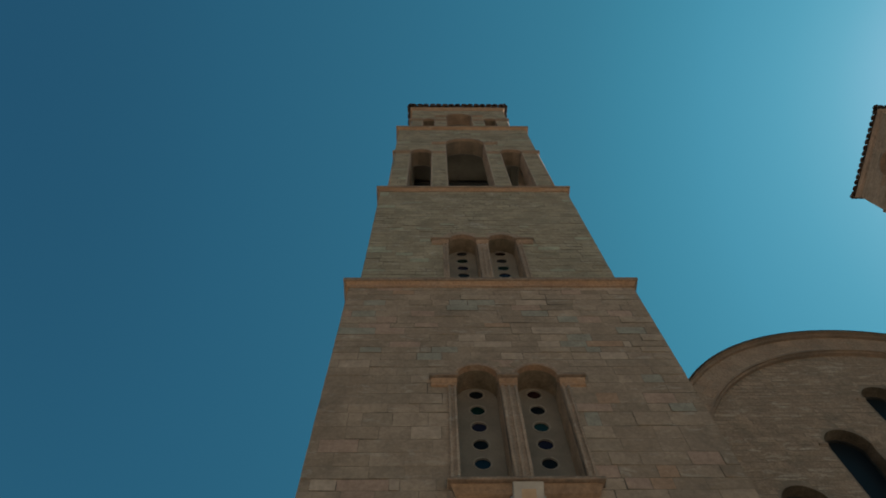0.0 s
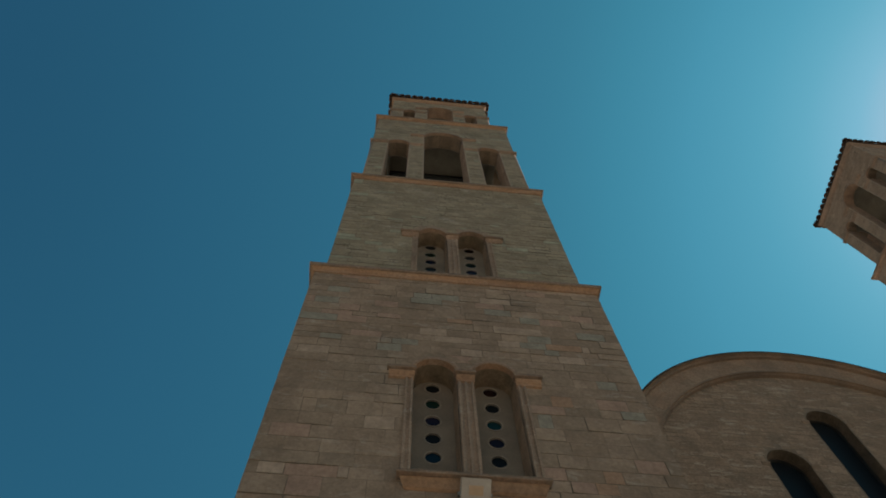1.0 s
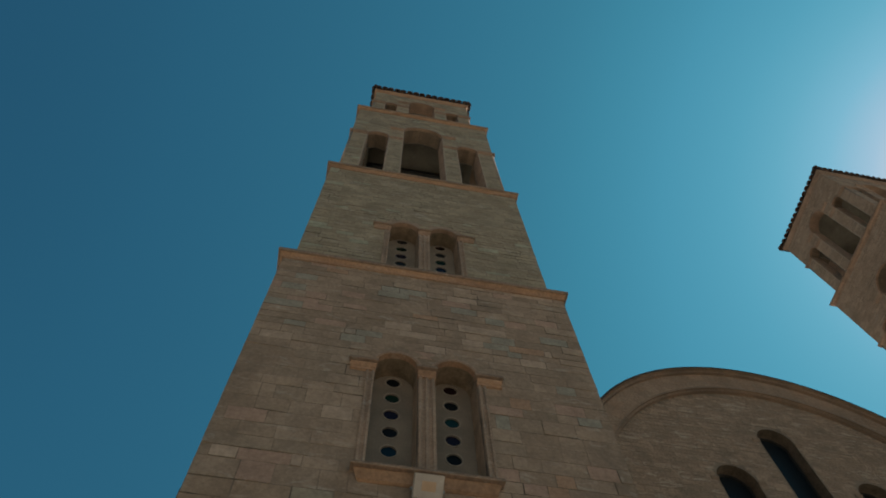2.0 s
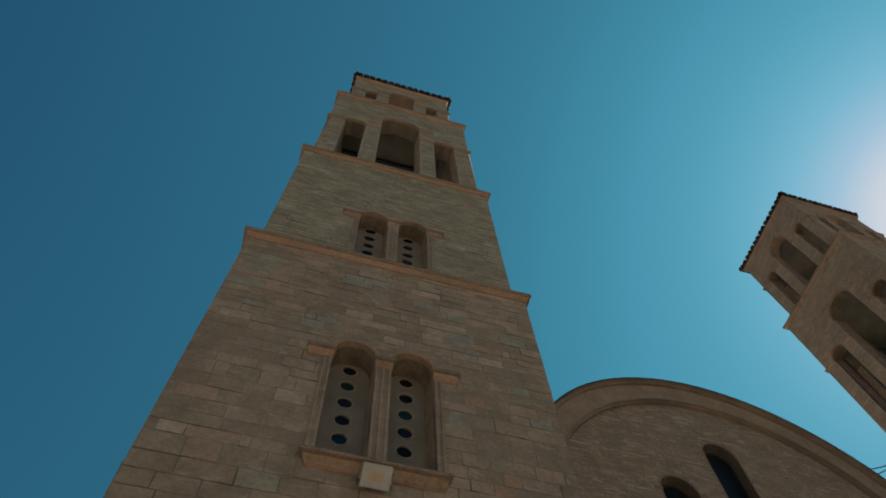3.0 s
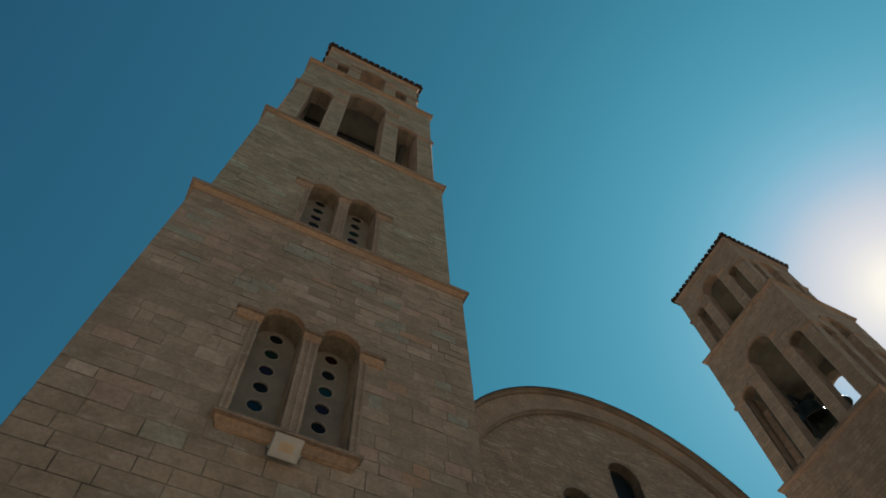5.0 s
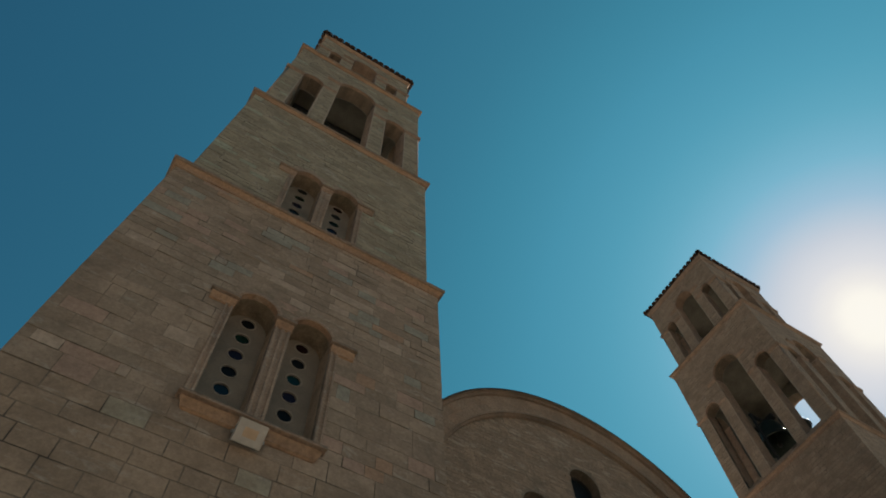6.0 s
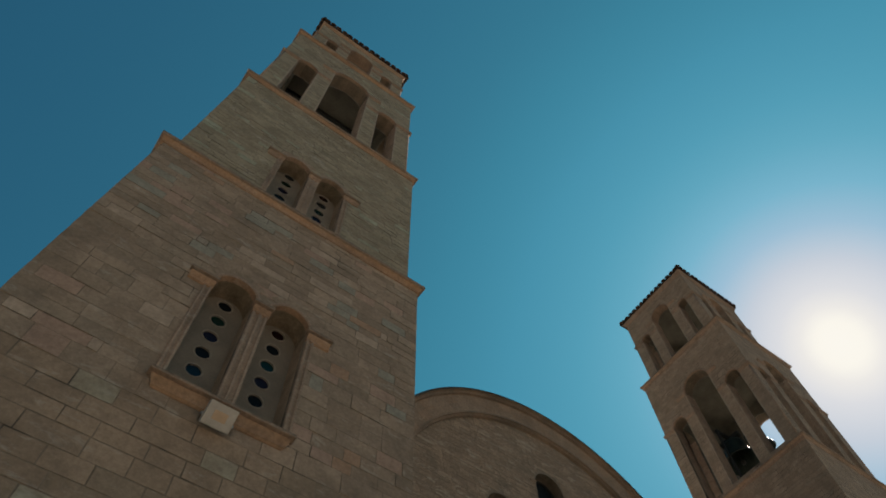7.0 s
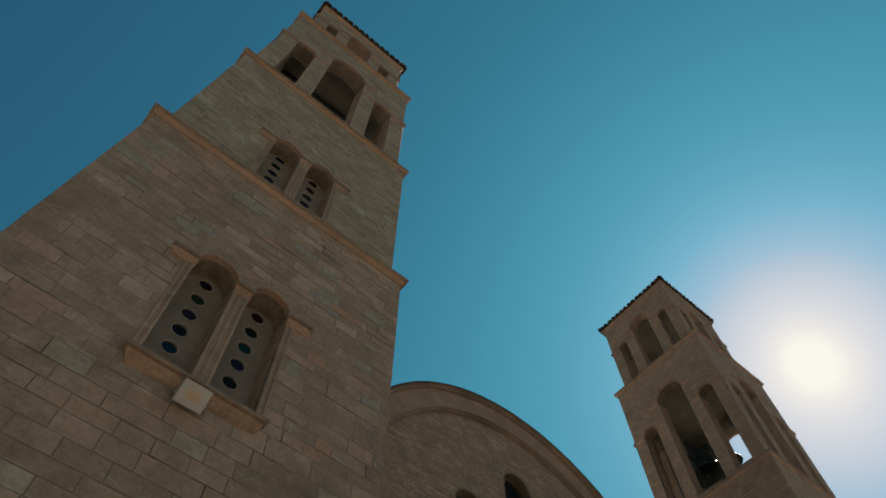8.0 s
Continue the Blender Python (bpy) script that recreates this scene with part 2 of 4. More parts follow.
sill_stone = material("stained_sill_stone", [(0, (0.31, 0.175, 0.098)), (0.5, (0.345, 0.198, 0.115)), (1, (0.27, 0.165, 0.105))], 0.85, "", 4.0, 18.0, 0.4, 0.8, stain_colour=(0.15, 0.092, 0.062), mottle=(0.7, 1.25))
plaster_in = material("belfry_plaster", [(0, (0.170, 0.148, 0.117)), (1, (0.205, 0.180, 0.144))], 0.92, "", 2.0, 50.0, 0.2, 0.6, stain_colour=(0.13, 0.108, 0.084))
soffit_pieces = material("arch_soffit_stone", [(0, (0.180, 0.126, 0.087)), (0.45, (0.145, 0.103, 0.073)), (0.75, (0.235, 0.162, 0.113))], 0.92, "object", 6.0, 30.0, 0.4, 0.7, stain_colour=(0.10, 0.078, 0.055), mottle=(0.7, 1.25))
bronze = material("bell_bronze", [(0, (0.030, 0.042, 0.036)), (1, (0.045, 0.050, 0.040))], 0.5, "", 4.0, 50.0, 0.1, 0.3, metal=0.35)
iron = material("painted_iron", [(0, (0.035, 0.035, 0.035)), (1, (0.05, 0.045, 0.04))], 0.55, "", 6.0, 60.0, 0.1, 0.3, metal=0.3)
steel = material("galvanised_steel", [(0, (0.24, 0.25, 0.26)), (1, (0.30, 0.31, 0.32))], 0.45, "", 8.0, 60.0, 0.05, 0.3, metal=0.6)
lamp_white = material("lamp_housing", [(0, (0.36, 0.31, 0.265)), (1, (0.42, 0.36, 0.31))], 0.5, "", 5.0, 60.0, 0.03, 0.2, mottle=(0.96, 1.04))
lamp_face = material("lamp_lens", [(0, (0.40, 0.335, 0.285)), (1, (0.45, 0.38, 0.325))], 0.35, "", 5.0, 60.0, 0.0, 0.15, mottle=(0.96, 1.04))
lamp_amber = material("lamp_reflector", [(0, (0.46, 0.30, 0.19)), (1, (0.50, 0.335, 0.215))], 0.4, "", 6.0, 50.0, 0.0, 0.2, mottle=(0.96, 1.04))
paving = material("limestone_paving", [(0, (0.472, 0.420, 0.340)), (1, (0.540, 0.484, 0.396))], 0.9, "", 0.7, 30.0, 0.3, 0.4)
# unseen roof, made pale so that it throws sunlight on the far tower
roof_skin = material("pale_bounce_render", [(0, (0.58, 0.53, 0.46)), (1, (0.66, 0.61, 0.54))], 0.9, "", 1.5, 40.0, 0.2, 0.4)
black_cable = material("black_cable", [(0, (0.02, 0.02, 0.02)), (1, (0.03, 0.03, 0.03))], 0.5, "", 6.0, 60.0, 0.0, 0.0)


def glass_material(name, tint, rough=0.2, gloss=0.09):
    m = bpy.data.materials.new(name)
    m.use_nodes = True
    b = m.node_tree.nodes["Principled BSDF"]
    b.inputs["Base Color"].default_value = (*tint, 1)
    b.inputs["Roughness"].default_value = rough
    b.inputs["Specular IOR Level"].default_value = gloss
    n = m.node_tree.nodes.new("ShaderNodeTexNoise")
    n.inputs["Scale"].default_value = 7
    u = m.node_tree.nodes.new("ShaderNodeBump")
    u.inputs["Strength"].default_value = 0.12
    m.node_tree.links.new(n.outputs["Fac"], u.inputs["Height"])
    m.node_tree.links.new(u.outputs[0], b.inputs["Normal"])
    return m


dark_glass = glass_material("dark_window_glass", (0.008, 0.009, 0.011), 0.3, 0.05)
slate_glass = glass_material("slate_window_glass", (0.012, 0.016, 0.020), 0.3, 0.05)
green_glass = glass_material("dark_green_glass", (0.005, 0.020, 0.014), 0.15, 0.2)
red_glass = glass_material("dark_red_glass", (0.020, 0.008, 0.008))
violet_glass = glass_material("dark_violet_glass", (0.014, 0.009, 0.020))
blue_glass = glass_material("dark_blue_glass", (0.006, 0.014, 0.024), 0.15, 0.2)


# ---------------------------------------------------------------- building helpers
def mesh_object(name, bm, mat, parent=None, label="", smooth=False):
    me = bpy.data.meshes.new(name)
    bm.to_mesh(me)
    bm.free()
    me.materials.append(mat)
    if smooth:
        me.polygons.foreach_set("use_smooth", [True] * len(me.polygons))
    ob = new(name, me)
    if parent is not None:
        ob.parent = parent
    if label:
        ob["label"] = label
    return ob


part = mesh_object


def mesh_from(name, verts, faces, mat):
    me = bpy.data.meshes.new(name)
    me.from_pydata(verts, [], faces)
    me.materials.append(mat)
    return me


class Face:
    """A wall's outer plane: u along it, v up (world height), w into the wall."""
    def __init__(self, origin, along, inward):
        self.o, self.u, self.n = Vector(origin), Vector(along), Vector(inward)
        self.m = Matrix(((self.u.x, 0, self.n.x, self.o.x), (self.u.y, 0, self.n.y, self.o.y), (0, 1, 0, self.o.z), (0, 0, 0, 1)))

    def at(self, u, v, w):
        return self.m @ Vector((u, v, w))


def tower_faces(cx, cy, half):
    return [Face((cx, cy - half, 0), (1, 0, 0), (0, 1, 0)), Face((cx - half, cy, 0), (0, -1, 0), (1, 0, 0)),
            Face((cx, cy + half, 0), (-1, 0, 0), (0, -1, 0)), Face((cx + half, cy, 0), (0, 1, 0), (-1, 0, 0))]


def rect(u0, u1, v0, v1):
    return [(u0, v0), (u1, v0), (u1, v1), (u0, v1)]


def arch(u0, u1, v0, spring, steps=14):
    """An opening with a half-round head."""
    r, c = (u1 - u0) / 2, (u0 + u1) / 2
    return [(u0, v0), (u1, v0)] + [(c + r * math.cos(math.pi * k / steps), spring + r * math.sin(math.pi * k / steps)) for k in range(steps + 1)]


def circle(u, v, r, steps=20):
    return [(u + r * math.cos(2 * math.pi * k / steps), v + r * math.sin(2 * math.pi * k / steps)) for k in range(steps)]


def add_slab(bm, face, outline, holes, w0, w1):
    """A plate with holes, from depth w0 to w1 behind the wall's plane."""
    b = bmesh.new()
    edges = []
    for loop in [outline, *holes]:
        vs = [b.verts.new((u, v, w0)) for u, v in loop]
        edges += [b.edges.new((vs[k], vs[(k + 1) % len(vs)])) for k in range(len(vs))]
    bmesh.ops.triangle_fill(b, use_beauty=True, use_dissolve=False, edges=edges)
    ext = bmesh.ops.extrude_face_region(b, geom=b.faces[:])
    bmesh.ops.translate(b, vec=(0, 0, w1 - w0), verts=[g for g in ext["geom"] if isinstance(g, bmesh.types.BMVert)])
    b.transform(face.m)
    bmesh.ops.recalc_face_normals(b, faces=b.faces[:])
    tmp = bpy.data.meshes.new("tmp")
    b.to_mesh(tmp)
    b.free()
    bm.from_mesh(tmp)
    bpy.data.meshes.remove(tmp)


def add_box(bm, face, u0, u1, v0, v1, w0, w1, bevel=0.0):
    b = bmesh.new()
    bmesh.ops.create_cube(b, size=1.0)
    for v in b.verts:
        v.co = ((u0 + u1) / 2 + v.co.x * (u1 - u0), (v0 + v1) / 2 + v.co.y * (v1 - v0), (w0 + w1) / 2 + v.co.z * (w1 - w0))
    if bevel:
        bmesh.ops.bevel(b, geom=b.edges[:], offset=bevel, segments=1, affect="EDGES")
    b.transform(face.m)
    bmesh.ops.recalc_face_normals(b, faces=b.faces[:])
    tmp = bpy.data.meshes.new("tmp")
    b.to_mesh(tmp)
    b.free()
    bm.from_mesh(tmp)
    bpy.data.meshes.remove(tmp)


def add_profile_run(bm, face, u0, u1, profile, ends=0.0):
    """A moulding along u; profile rows are (height, projection out of the wall). ends: how far the ends return."""
    n = len(profile)
    rows = []
    for u, s in ((u0, 1), (u1, -1)):
        rows.append([bm.verts.new(face.at(u - s * (p if ends else 0), v, -p)) for v, p in profile] +
                    [bm.verts.new(face.at(u, profile[-1][0], 0.02)), bm.verts.new(face.at(u, profile[0][0], 0.02))])
    n = len(rows[0])
    for k in range(n):
        bm.faces.new((rows[0][k], rows[0][(k + 1) % n], rows[1][(k + 1) % n], rows[1][k]))
    bm.faces.new(rows[0])
    bm.faces.new(rows[1])
    bmesh.ops.recalc_face_normals(bm, faces=bm.faces[:])


def add_square_ring(bm, cx, cy, profile, wobble=0.0):
    """A moulding round a square tower; profile rows are (half width, height), a closed loop."""
    loops = []
    for half, z in profile:
        loops.append([bm.verts.new((cx + sx * half, cy + sy * half, z)) for sx, sy in ((-1, -1), (1, -1), (1, 1), (-1, 1))])
    n = len(loops)
    for k in range(n):
        a, b = loops[k], loops[(k + 1) % n]
        for j in range(4):
            bm.faces.new((a[j], a[(j + 1) % 4], b[(j + 1) % 4], b[j]))
    bmesh.ops.recalc_face_normals(bm, faces=bm.faces[:])


def add_arch_band(bm, face, c, spring, r0, r1, w0, w1, steps=20, a0=0.0, a1=math.pi):
    """A flat ring over an arch, from radius r0 to r1 and depth w0 to w1."""
    rows = []
    for k in range(steps + 1):
        a = a0 + (a1 - a0) * k / steps
        rows.append([bm.verts.new(face.at(c + r * math.cos(a), spring + r * math.sin(a), w)) for r, w in ((r0, w0), (r1, w0), (r1, w1), (r0, w1))])
    for a, b in zip(rows, rows[1:]):
        for j in range(4):
            bm.faces.new((a[j], a[(j + 1) % 4], b[(j + 1) % 4], b[j]))
    bm.faces.new(rows[0])
    bm.faces.new(rows[-1])
    bmesh.ops.recalc_face_normals(bm, faces=bm.faces[:])


def blocked(openings, v0, v1, pad=0.0):
    """What an arched opening (u0, u1, v0, spring) takes out of a course between two heights."""
    out = []
    for u0, u1, b, spring in openings:
        r, c = (u1 - u0) / 2, (u0 + u1) / 2
        if v1 <= b or v0 >= spring + r + pad:
            continue
        low = max(v0, spring)
        half = r + pad if low <= spring else math.sqrt(max((r + pad) ** 2 - (low - spring) ** 2, 0.0))
        if half > 0.01:
            out.append((c - half, c + half))
    return sorted(out)


def courses(rng, u0, u1, v0, v1, openings, high=(0.15, 0.215), long=(0.2, 0.46), joint=0.007, pad=0.0):
    """Ashlar in courses between u0, u1 and v0, v1: rows of (u0, u1, v0, v1) that leave the openings free."""
    rows, v = [], v0
    while v < v1 - 0.05:
        h = rng.uniform(*high)
        if v1 - v - h < 0.12:
            h = v1 - v
        free, left = [], u0
        for a, b in blocked(openings, v, v + h, pad):
            if a > left:
                free.append((left, min(a, u1)))
            left = max(left, b)
        if left < u1:
            free.append((left, u1))
        for a, b in free:
            if b - a < 0.03:
                continue
            u = a
            while u < b - 1e-4:
                s = rng.uniform(*long) * (1.35 if rng.random() < 0.12 else 1.0)
                if b - u - s < 0.14:
                    s = b - u
                rows.append((u + joint / 2, u + s - joint / 2, v + joint / 2, v + h - joint / 2))
                u += s
        v += h
    return rows


def odd_stone(rng, v):
    """Few stones of another tint in the large courses, more in the smaller ones above the window."""
    q = rng.random()
    if v < 8.6:
        return "teal" if q < 0.01 else "rose" if q < 0.06 else "plain"
    return "teal" if q < 0.09 else "pale" if q < 0.12 else "tan" if q < 0.14 else "rose" if q < 0.24 else "plain"


def set_courses(rng, u0, u1, heights, known, openings, long=(0.26, 0.50), joint=0.0035, pad=0.004):
    """Ashlar in courses of set heights. known: (tint, u0, u1, height) of stones that keep their place; gives (u0, u1, v0, v1, tint)."""
    rows = []
    for v0, v1 in zip(heights, heights[1:]):
        taken = blocked(openings, v0, v1, pad)
        kept = sorted((a, b, tint) for tint, a, b, z in known if v0 <= z < v1)
        stops = sorted([(a, b, None) for a, b in taken] + kept, key=lambda q: q[0])
        left = u0
        for a, b, tint in stops + [(u1, u1, None)]:
            u = left
            while u < a - 1e-4:
                s = rng.uniform(*long) * (1.35 if rng.random() < 0.12 else 1.0)
                if a - u - s < 0.13:
                    s = a - u
                if s > 0.03:
                    g = joint * rng.uniform(0.3, 1.4) / 2
                    rows.append((u + g, u + s - g, v0 + joint * rng.uniform(0.1, 0.9), v1 - joint * rng.uniform(0.1, 0.9), odd_stone(rng, v0)))
                u += s
            if tint and a >= left - 0.02:
                rows.append((max(a, left) + joint / 2, b - joint / 2, v0 + joint / 2, v1 - joint / 2, tint))
            left = max(left, b)
    return rows


def block_geometry(rng, w, h, proud, edge, lift, worn=0.003):
    """A dressed block about its centre: a slightly tilted face, uneven edges and chamfered arrises, 46 triangles."""
    x, y = w / 2, h / 2
    e = min(edge, x * 0.4, y * 0.4)
    ring = [(-x, -y), (-x * 0.3, -y), (x * 0.35, -y), (x, -y), (x, 0.1 * y), (x, y), (x * 0.3, y), (-x * 0.35, y), (-x, y), (-x, -0.1 * y)]
    c = []
    for px, py in ring:
        corner = abs(px) == x and abs(py) == y
        k = worn * (1.5 if corner and rng.random() < 0.3 else 0.7)
        c.append((px - math.copysign(rng.uniform(-0.3, 1.0) * k, px) * (abs(px) == x), py - math.copysign(rng.uniform(-0.3, 1.0) * k, py) * (abs(py) == y)))
    n = len(c)
    v = [(p[0], p[1], 0.012) for p in c] + [(p[0], p[1], -proud + e) for p in c]
    v += [(p[0] * (1 - e / x), p[1] * (1 - e / y), -proud - lift * (p[0] / x + p[1] / y) / 2) for p in c]
    f = [tuple(range(2 * n, 3 * n))]
    for k in range(n):
        m = (k + 1) % n
        f += [(k, m, n + m, n + k), (n + k, n + m, 2 * n + m, 2 * n + k)]
    return v, f


def grime(me, mat):
    """The sides and arrises of the blocks in a mesh take the joints' dirt; their faces, the only polygons of ten corners, keep the stone."""
    me.materials.append(mat)
    for q in me.polygons:
        q.material_index = 0 if q.loop_total == 10 else 1


def stone_field(name, face, rows, rng, mat, parent, proud=(0.002, 0.007), edge=0.002, label="", joint=joint_dirt):
    """All blocks of a far wall in one mesh."""
    verts, faces = [], []
    for u0, u1, v0, v1 in rows:
        p = rng.uniform(*proud)
        bv, bf = block_geometry(rng, u1 - u0, v1 - v0, p, min(edge, p * 0.8), rng.uniform(-0.6, 0.6) * p)
        n = len(verts)
        cu, cv = (u0 + u1) / 2, (v0 + v1) / 2
        verts += [tuple(face.at(cu + x, cv + y, w)) for x, y, w in bv]
        faces += [tuple(n + i for i in q) for q in bf]
    me = mesh_from(name, verts, faces, mat)
    fix = bmesh.new()
    fix.from_mesh(me)
    bmesh.ops.recalc_face_normals(fix, faces=fix.faces[:])
    fix.to_mesh(me)
    fix.free()
    grime(me, joint)
    ob = new(name, me)
    ob.parent = parent
    tagged(ob, label=label, kind="stuff")
    return ob


block_meshes = {}


def stone_pieces(face, rows, rng, mat, parent, name="stone_block", joint=joint_dirt, proud=(0.002, 0.0035, 0.005, 0.0075)):
    """Blocks as objects of their own; alike ones share a mesh. Rows end with the stone's tint."""
    for u0, u1, v0, v1, tint in rows:
        key = (mat.name, round((u1 - u0) / 0.006), round((v1 - v0) / 0.006), rng.randrange(4))
        if key not in block_meshes:
            p = proud[key[3]]
            v, f = block_geometry(rng, u1 - u0, v1 - v0, p, min(0.0015, 0.7 * p), (0.4, -0.57, 0.6, -0.53)[key[3]] * p)
            me = mesh_from(name, v, f, mat)
            fix = bmesh.new()
            fix.from_mesh(me)
            bmesh.ops.recalc_face_normals(fix, faces=fix.faces[:])
            fix.to_mesh(me)
            fix.free()
            grime(me, joint)
            block_meshes[key] = me
        ob = new(name, block_meshes[key])
        ob.parent = parent
        ob.matrix_basis = face.m @ Matrix.Translation(((u0 + u1) / 2, (v0 + v1) / 2, 0))
        if tint in TINTS:
            ob.material_slots[0].link = "OBJECT"
            ob.material_slots[0].material = TINTS[tint]


# ---------------------------------------------------------------- ground
g = bmesh.new()
bmesh.ops.create_grid(g, x_segments=40, y_segments=40, size=2000)
ground = part("ground", g, paving)
tagged(ground, label="pale limestone paved square around the church", category="ground", kind="structure")

# ---------------------------------------------------------------- the twin bell towers
TOWER_Y, TOWER_X = 7.65, (0.0, 16.845)
Z1, Z2, Z3, ZE = 10.83, 15.65, 21.78, 25.99
F1, F2, F3, F4 = 2.12, 2.00, 1.88, 1.60           # half widths of the four storeys
C1, C2, C3, EAVE = 2.21, 2.088, 1.975, 1.70       # half widths of the cornices
WIN = [(-0.60, -0.10), (0.10, 0.60)]
BELL = [(-1.47, -0.91, 15.92, 19.11), (-0.53, 0.53, 15.92, 20.02), (0.91, 1.47, 15.92, 19.11)]
TOP = [(-1.22, -0.82, 22.22, 24.20), (-0.43, 0.43, 22.22, 24.72), (0.82, 1.22, 22.22, 24.20)]


# the courses of the front wall from below the sill up to the first cornice, and stones in them that stand out
COURSES = [6.30, 6.48, 6.635, 6.81, 7.01, 7.21, 7.415, 7.65, 7.805, 8.00, 8.20, 8.365, 8.535, 8.695, 8.86, 8.99, 9.13, 9.30, 9.48, 9.60, 9.78, 9.95, 10.11, 10.27, 10.43, 10.57, 10.68]
KNOWN = [("pale", -1.10, -0.78, 7.30), ("pale", -2.02, -1.77, 6.53), ("rose", -2.02, -1.62, 7.07), ("plain", -1.77, -1.43, 7.28), ("plain", -1.43, -1.10, 7.30), ("plain", -1.62, -1.30, 7.52),
         ("plain", -1.30, -0.92, 7.54), ("pale", -2.01, -1.63, 8.58), ("teal", -0.89, -0.56, 8.92), ("teal", -1.07, -0.76, 8.77), ("pale", -0.54, -0.19, 9.23), ("teal", -0.64, -0.38, 10.20),
         ("teal", 1.58, 1.82, 8.30), ("teal", 1.73, 2.01, 7.75), ("tan", 0.96, 1.21, 7.91), ("tan", 1.29, 1.49, 6.72), ("tan", 1.18, 1.40, 6.58), ("rose", 0.68, 0.92, 6.72),
         ("teal", 0.75, 1.09, 9.10), ("teal", 1.05, 1.24, 8.95), ("pale", 1.56, 1.66, 9.06), ("teal", 0.76, 0.92, 7.56), ("teal", -1.99, -1.66, 9.87), ("pale", -1.28, -1.18, 6.59)]


def cornice_profile(inner_low, out, inner_high, z):
    b = z - 0.17
    m = (inner_low + out) / 2
    return [(inner_low - 0.04, b), (inner_low + 0.024, b), (inner_low + 0.026, b + 0.028), (inner_low + 0.014, b + 0.036), (inner_low + 0.020, b + 0.065), (m, b + 0.092),
            (out - 0.030, b + 0.104), (out - 0.030, z - 0.02), (inner_high - 0.04, z + 0.02)]


def window_pair(tower, face, bottom, spring, depth, holes, sill, hole=0.092):
    """Two arched niches with pierced stone panels, a pilaster between them, imposts and archivolts."""
    for side, (u0, u1) in enumerate(WIN):
        c = (u0 + u1) / 2
        b = bmesh.new()
        add_slab(b, face, arch(u0 - 0.04, u1 + 0.04, bottom, spring), [circle(c, z, hole) for z in holes], depth, depth + 0.07)
        panel = part("window_panel", b, panel_stone, tower, "plastered panel pierced with round holes")
        for k, z in enumerate(holes):
            b = bmesh.new()
            bmesh.ops.create_circle(b, cap_ends=True, segments=20, radius=hole + 0.002)
            b.transform(face.m @ Matrix.Translation((c, z, depth + 0.016)))
            part("glass_disc", b, ((dark_glass, green_glass, violet_glass, dark_glass, blue_glass), (red_glass, dark_glass, green_glass, violet_glass, dark_glass))[side][k], panel, "dark round glass")
            b = bmesh.new()
            add_arch_band(b, face, c, z, hole - 0.006, hole + 0.012, depth - 0.006, depth + 0.02, 20, 0, 2 * math.pi)
            part("rim", b, rim_plaster, panel, "worn pale plaster rim")
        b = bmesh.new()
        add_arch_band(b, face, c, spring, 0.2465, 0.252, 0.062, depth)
        part("niche_soffit", b, soffit_stone, tower, "stained arch soffit of the niche, underside shade in its tone")
        b = bmesh.new()
        for e, q in ((u0, 1), (u1, -1)):
            add_box(b, face, min(e - q * 0.002, e + q * 0.0035), max(e - q * 0.002, e + q * 0.0035), bottom, spring, 0.052, depth)
        part("niche_reveal", b, reveal_stone, tower, "stained stone reveal of the niche")
        # cut stones round the arch, cut short where the two arches meet
        a0, a1 = (0.72, math.pi) if side == 0 else (0.0, math.pi - 0.72)
        n = 11
        for k in range(n):
            q0, q1 = a0 + (a1 - a0) * k / n, a0 + (a1 - a0) * (k + 1) / n
            b = bmesh.new()
            add_arch_band(b, face, c, spring, 0.306, 0.425 - 0.02 * ((k * 7) % 3), -0.0085 - 0.001 * (k % 3), 0.01, 2, q0 + 0.006, q1 - 0.006)
            part("voussoir", b, stone_each, tower)
        b = bmesh.new()
        add_arch_band(b, face, c, spring, 0.245, 0.272, -0.022, 0.06)
        archivolt = part("archivolt", b, trim_stone if sill else trim_brown, tower, "ochre stone arch moulding")
        b = bmesh.new()
        add_arch_band(b, face, c, spring, 0.272, 0.308, -0.013, 0.06)
        part("arch_fillet", b, fill_stone, archivolt, "plain brown fillet round the arch")
    for lo, hi in ((-0.885, -0.60), (-0.10, 0.10), (0.60, 0.885)):
        b = bmesh.new()
        z = spring
        add_profile_run(b, face, lo - 0.006, hi + 0.006, [(z - 0.185, 0.012), (z - 0.180, 0.030), (z - 0.160, 0.032), (z - 0.154, 0.012), (z - 0.132, 0.014), (z - 0.118, 0.030), (z - 0.086, 0.052), (z - 0.076, 0.054), (z - 0.070, 0.026), (z - 0.044, 0.026)])
        impost = part("impost", b, trim_stone if sill else trim_brown, tower, "moulded ochre stone impost")
        b = bmesh.new()
        add_box(b, face, lo - 0.030, hi + 0.030, z - 0.045, z, -0.076, 0.03, 0.006)
        part("impost_lip", b, lip_stone, impost, "weathered top slab of the impost")
    top = spring - 0.18
    for lo, hi, ribs in ((-0.70, -0.605, 2), (-0.094, 0.094, 3), (0.605, 0.70, 2)):
        b = bmesh.new()
        step = (hi - lo) / (2 * ribs - 1)
        add_box(b, face, lo, hi, bottom, top, -0.010, 0.05)
        for k in range(ribs):
            add_box(b, face, lo + 2 * k * step, lo + (2 * k + 1) * step, bottom, top, -0.028, -0.008, 0.006)
        part("pilaster", b, pale_trim, tower, "ribbed stone pilaster beside the niche")
